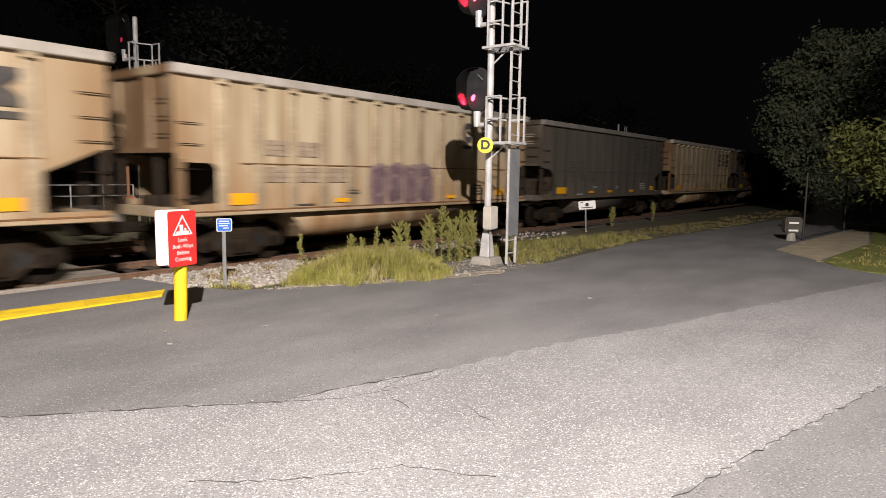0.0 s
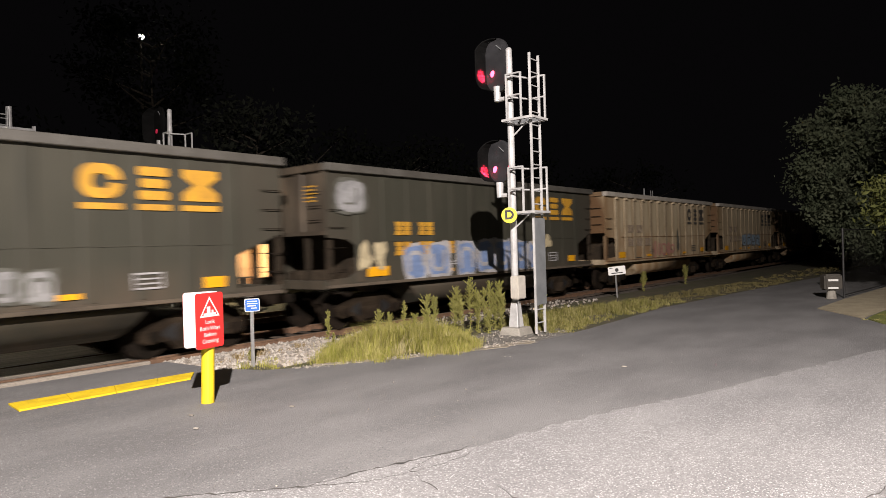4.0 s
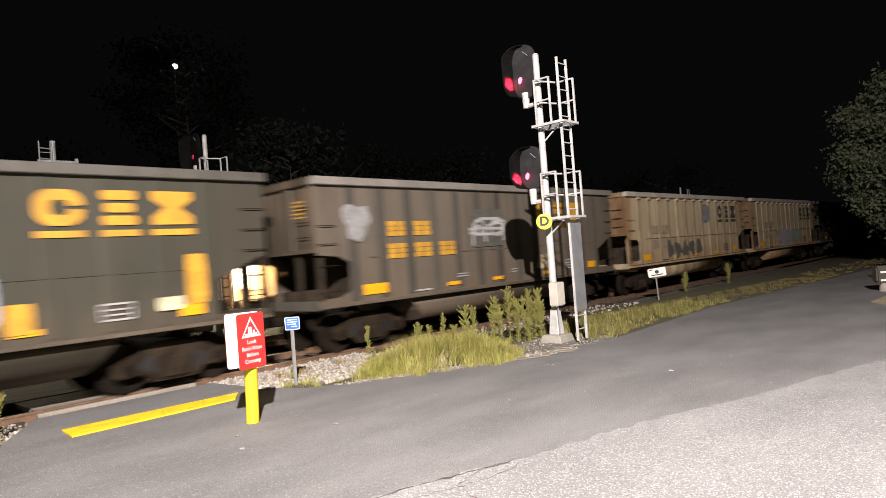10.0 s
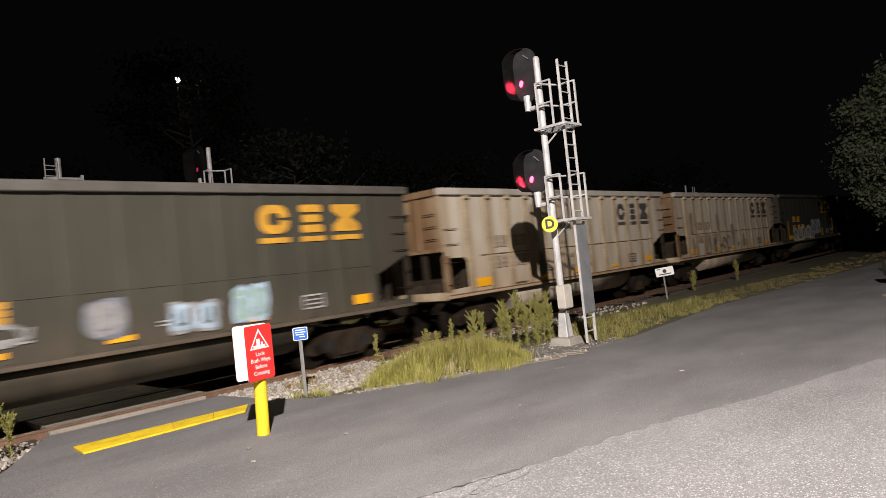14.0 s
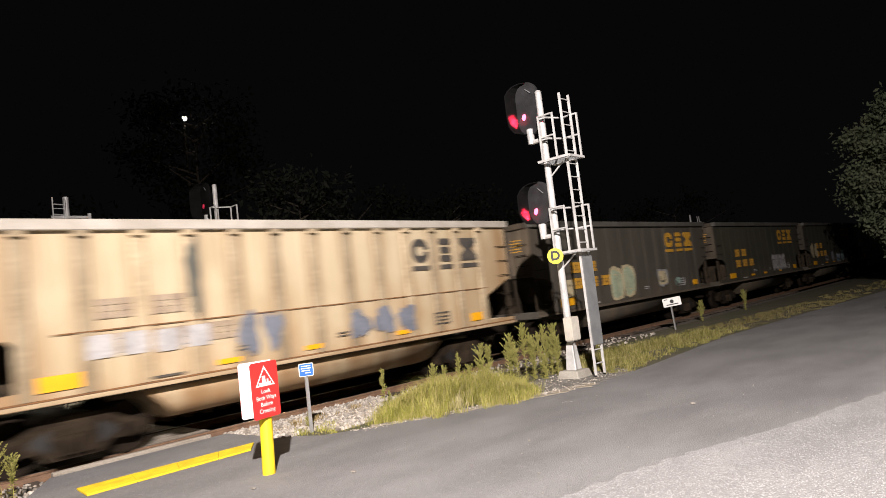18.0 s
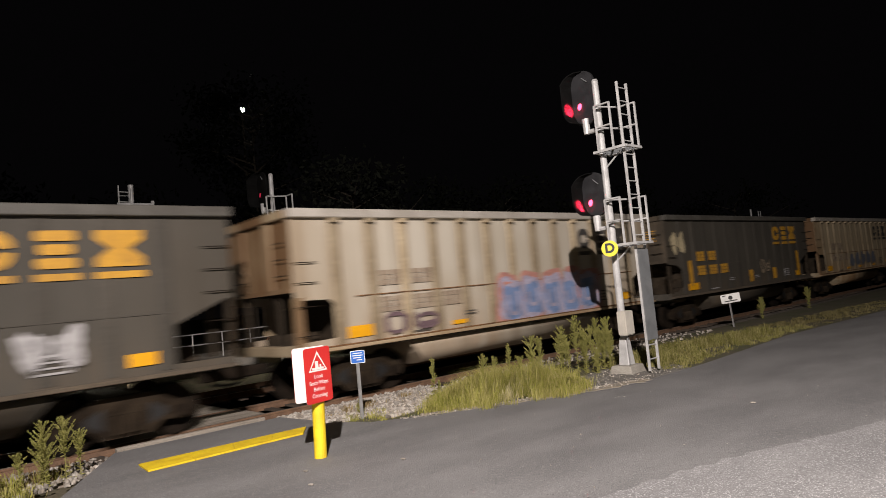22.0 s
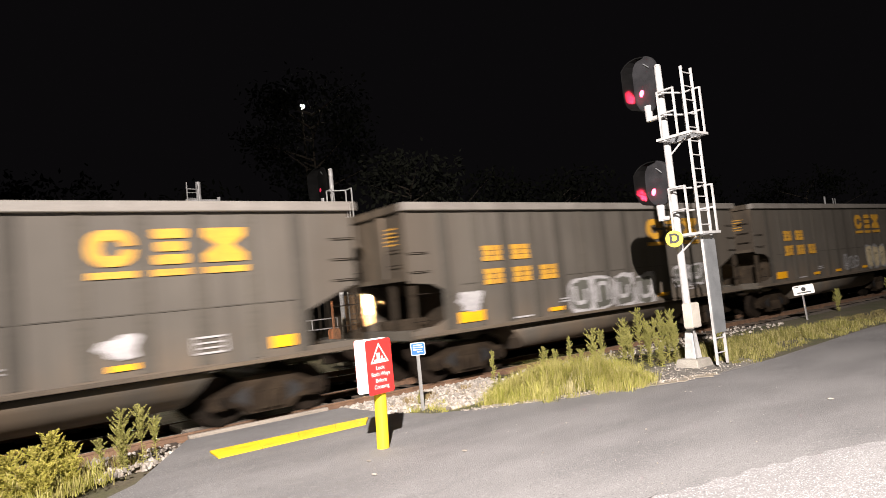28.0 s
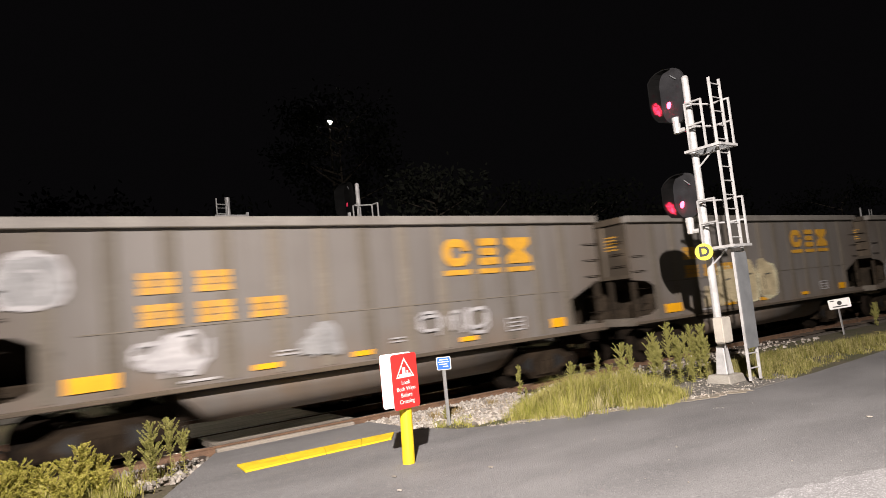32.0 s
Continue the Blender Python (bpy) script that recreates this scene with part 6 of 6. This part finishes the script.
def weed(m, h, wide, stems, seed, leaf=WEED):
    """Bare-footed upright stems, each with a candelabra of furry, upward-reaching side shoots round its upper half."""
    rg = random.Random(seed)
    lush = leaf is WEED_LUSH
    w = tagged(empty("weed", m), "yellow-green bushy roadside weed with soft plumes" if lush else "tall grey-green roadside weed with furry plumes", "weed", "tall weeds of the verge")
    V, F = [], []

    def blade(p, way, long, half):
        side = way.cross(Vector((rg.uniform(-1, 1), rg.uniform(-1, 1), rg.uniform(-1, 1)))).normalized() * half
        mid, c = p + way * long * 0.5, len(V)
        V.extend((p, mid + side, p + way * long, mid - side))
        F.append((c, c + 1, c + 2, c + 3))

    def fur(a, b, thick, n):
        axis = (b - a).normalized()
        for q in range(n):
            u, g = rg.random(), rg.uniform(0, 6.28)
            out = (axis * rg.uniform(0.4, 1.3) + Vector((math.cos(g), math.sin(g), rg.uniform(-0.3, 0.6)))).normalized()
            blade(a.lerp(b, u), out, thick * rg.uniform(0.6, 1.3) * (1.15 - 0.55 * u), thick * rg.uniform(0.11, 0.19))

    for i in range(stems):
        g, l = rg.uniform(0, 6.28), 0.02 if i == 0 else rg.uniform(0.06, 0.22)
        hh = h * (1.0 if i == 0 else rg.uniform(0.62, 0.94))
        foot = Vector((math.cos(g) * l * 0.6, math.sin(g) * l * 0.6, -0.03))
        top = Vector((math.cos(g) * l, math.sin(g) * l, hh))
        bm = bmesh.new()
        rod(bm, foot, top, 0.006, 0.003, 5)
        part("stem", bm, leaf, w)
        low = 0.22 if lush else 0.42 if stems == 1 else rg.uniform(0.24, 0.36)
        fur(foot.lerp(top, 0.72), top, 0.040, int(hh * 110))
        count = int((38 if lush else 34) * hh * rg.uniform(0.85, 1.15))
        for q in range(count):
            u, g = low + (0.93 - low) * (q + rg.random()) / count, rg.uniform(0, 6.28)
            t = (u - low) / (0.95 - low)
            reach = wide * (0.45 + 0.95 * math.sin(math.pi * min(1, 0.18 + 0.78 * t))) * rg.uniform(0.55, 1.1)
            p = foot.lerp(top, u)
            e = p + Vector((math.cos(g) * 0.66, math.sin(g) * 0.66, rg.uniform(0.65, 1.0))) * reach
            e.z = min(e.z, hh * 1.01)
            fur(p, e, 0.048 if lush else 0.034, int((e - p).length * (300 if lush else 380)) + 10)
        for q in range(int((60 if lush else 70) * hh)):
            g = rg.uniform(0, 6.28)
            blade(foot.lerp(top, rg.uniform(0.04, low + 0.1)), Vector((math.cos(g), math.sin(g), rg.uniform(-0.5, 0.7))).normalized(), rg.uniform(0.05, 0.11), rg.uniform(0.004, 0.009))
    me = bpy.data.meshes.new("foliage")
    me.from_pydata([tuple(v) for v in V], [], F)
    me.materials.append(leaf)
    ob = new("foliage", me)
    ob.parent = w
    return w


rng = random.Random(8)
# tall weeds behind the grass beside the signal: x, y, height, reach of the shoots, stems
for i, (x, y, h, wide, stems) in enumerate((
        (8.75, 10.35, 0.90, 0.13, 1), (8.95, 10.45, 0.40, 0.08, 1), (10.0, 10.15, 0.80, 0.16, 1), (10.3, 10.15, 0.72, 0.18, 2), (10.6, 9.95, 0.95, 0.12, 1), (10.75, 9.8, 0.66, 0.20, 2), (11.3, 9.9, 1.05, 0.24, 1),
        (11.65, 9.95, 0.98, 0.20, 1), (11.1, 9.7, 0.70, 0.20, 2), (12.1, 9.65, 1.18, 0.24, 2), (12.0, 9.4, 0.85, 0.18, 1), (12.4, 9.45, 1.40, 0.24, 1), (12.35, 9.75, 0.95, 0.20, 1), (12.62, 9.4, 1.06, 0.22, 2),
        (12.85, 9.35, 1.08, 0.20, 1), (13.2, 9.45, 1.26, 0.24, 2), (13.55, 9.4, 1.25, 0.24, 2), (13.3, 9.15, 1.0, 0.2, 1), (12.95, 9.7, 1.1, 0.22, 1), (12.6, 9.1, 0.6, 0.15, 2), (13.0, 9.0, 0.7, 0.16, 1), (7.2, 10.75, 0.34, 0.10, 2))):
    weed(pose(x, y, -0.02, 0, 0, rng.uniform(0, 360)), h, wide * 0.8, stems, 100 + i)
# the bush beside the crossing, with two taller stalks at its edge
for i, (x, y, h, wide, stems) in enumerate((
        (1.90, 11.05, 0.92, 0.22, 2), (2.22, 11.1, 0.92, 0.20, 1), (2.40, 11.15, 0.70, 0.13, 1), (1.62, 11.0, 0.55, 0.12, 1), (1.0, 10.75, 0.80, 0.22, 2), (1.22, 10.8, 0.62, 0.18, 2), (0.76, 10.6, 0.66, 0.20, 2),
        (0.5, 10.5, 0.66, 0.20, 2), (0.22, 10.55, 0.76, 0.22, 2), (0.05, 10.25, 0.66, 0.20, 2), (-0.3, 10.4, 0.74, 0.22, 2), (-0.6, 10.6, 0.78, 0.22, 2), (-0.9, 10.2, 0.7, 0.22, 2), (-0.2, 9.9, 0.52, 0.2, 2),
        (0.85, 10.25, 0.48, 0.18, 2), (0.35, 9.95, 0.46, 0.18, 2), (0.6, 10.2, 0.5, 0.18, 2), (-1.3, 10.5, 0.8, 0.22, 2), (-0.7, 9.8, 0.52, 0.2, 2), (1.1, 10.45, 0.45, 0.16, 2), (-1.7, 10.8, 0.85, 0.22, 2), (0.1, 11.0, 0.72, 0.2, 2), (-0.8, 11.0, 0.8, 0.2, 2))):
    weed(pose(x, y, -0.02, 0, 0, rng.uniform(0, 360)), h, wide, stems, 300 + i, WEED if i < 4 else WEED_LUSH)
for i, (x, y, h) in enumerate(((26.3, 10.9, 0.85), (31.0, 10.8, 0.95), (17.6, 10.6, 0.7))):
    weed(pose(x, y, -0.02), h, 0.2, 2, 400 + i)

# loose ballast stones on the shoulder
rng = np.random.default_rng(11)
bm = bmesh.new()
base = bmesh.ops.create_icosphere(bm, subdivisions=1, radius=1.0)
shape = [v.co.copy() for v in bm.verts]
tri = [[v.index for v in f.verts] for f in bm.faces]
bm.free()
V, F = [], []
sv = np.array(shape)
for i in range(8200):
    x = rng.uniform(6.4, 10.2) if i % 2 else rng.uniform(-6, 10.5) if i % 16 else rng.uniform(10, 22)
    y = rng.uniform(10.6, 12.72) if x > 8.6 or x < 6 else rng.uniform(9.9 + 0.6 * (x < 7.2), 12.72)
    if 3.1 < x < 6.4 or (1.3 < x < 3.2 and y < 10.0 + 1.85 * (x - 1.85)):
        continue
    s = rng.uniform(0.018, 0.058)
    q = sv * (s * rng.uniform(0.6, 1.2, 3)) * rng.uniform(0.75, 1.2, (len(sv), 1))
    z = -0.015 if y < 11.2 else -0.03 - 0.1 * (min(y, 11.7) - 11.2)
    F += [[a + len(V) for a in f] for f in tri]
    V += (q + [x, y, z + s * 0.3]).tolist()
me = bpy.data.meshes.new("ballast_stones")
me.from_pydata(V, [], F)
me.materials.append(STONE)
tagged(new("ballast_stones", me), "loose pale crushed ballast stones", "ballast", kind="stuff")


V, F = [], []
for i in range(900):
    if i < 420:
        x, y, z, a = rng.uniform(10.8, 13.9), rng.uniform(7.5, 9.2), 0.004, 0.014
    elif i < 850:
        u = rng.uniform(0, 1)
        x, y, z, a = 7.2 + 5.0 * u, 9.55 - 1.95 * u + rng.normal(0, 0.10) - 0.35 * math.sin(3.1 * u) * 0.3, 0.0, 0.014
    else:
        x, y, z, a = rng.uniform(2, 12), rng.uniform(2.5, 9), 0.006, 0.008
    sz = rng.uniform(0.4, 1.5) * a
    q = sv * (sz * rng.uniform(0.6, 1.2, 3)) * rng.uniform(0.75, 1.2, (len(sv), 1))
    F += [[c + len(V) for c in t] for t in tri]
    V += (q + [x, y, z + sz * 0.3]).tolist()
for x, y in ((10.33, 4.63), (4.35, 7.95), (4.05, 7.3), (5.4, 7.2)):
    F += [[c + len(V) for c in t] for t in tri]
    V += (sv * [0.035, 0.05, 0.012] + [x, y, 0.012]).tolist()
me = bpy.data.meshes.new("road_chips")
me.from_pydata(V, [], F)
me.materials.append(STONE)
tagged(new("road_chips", me), "loose pale chips and litter on the asphalt", "gravel", kind="stuff")


def motions():
    key_train()


motions()
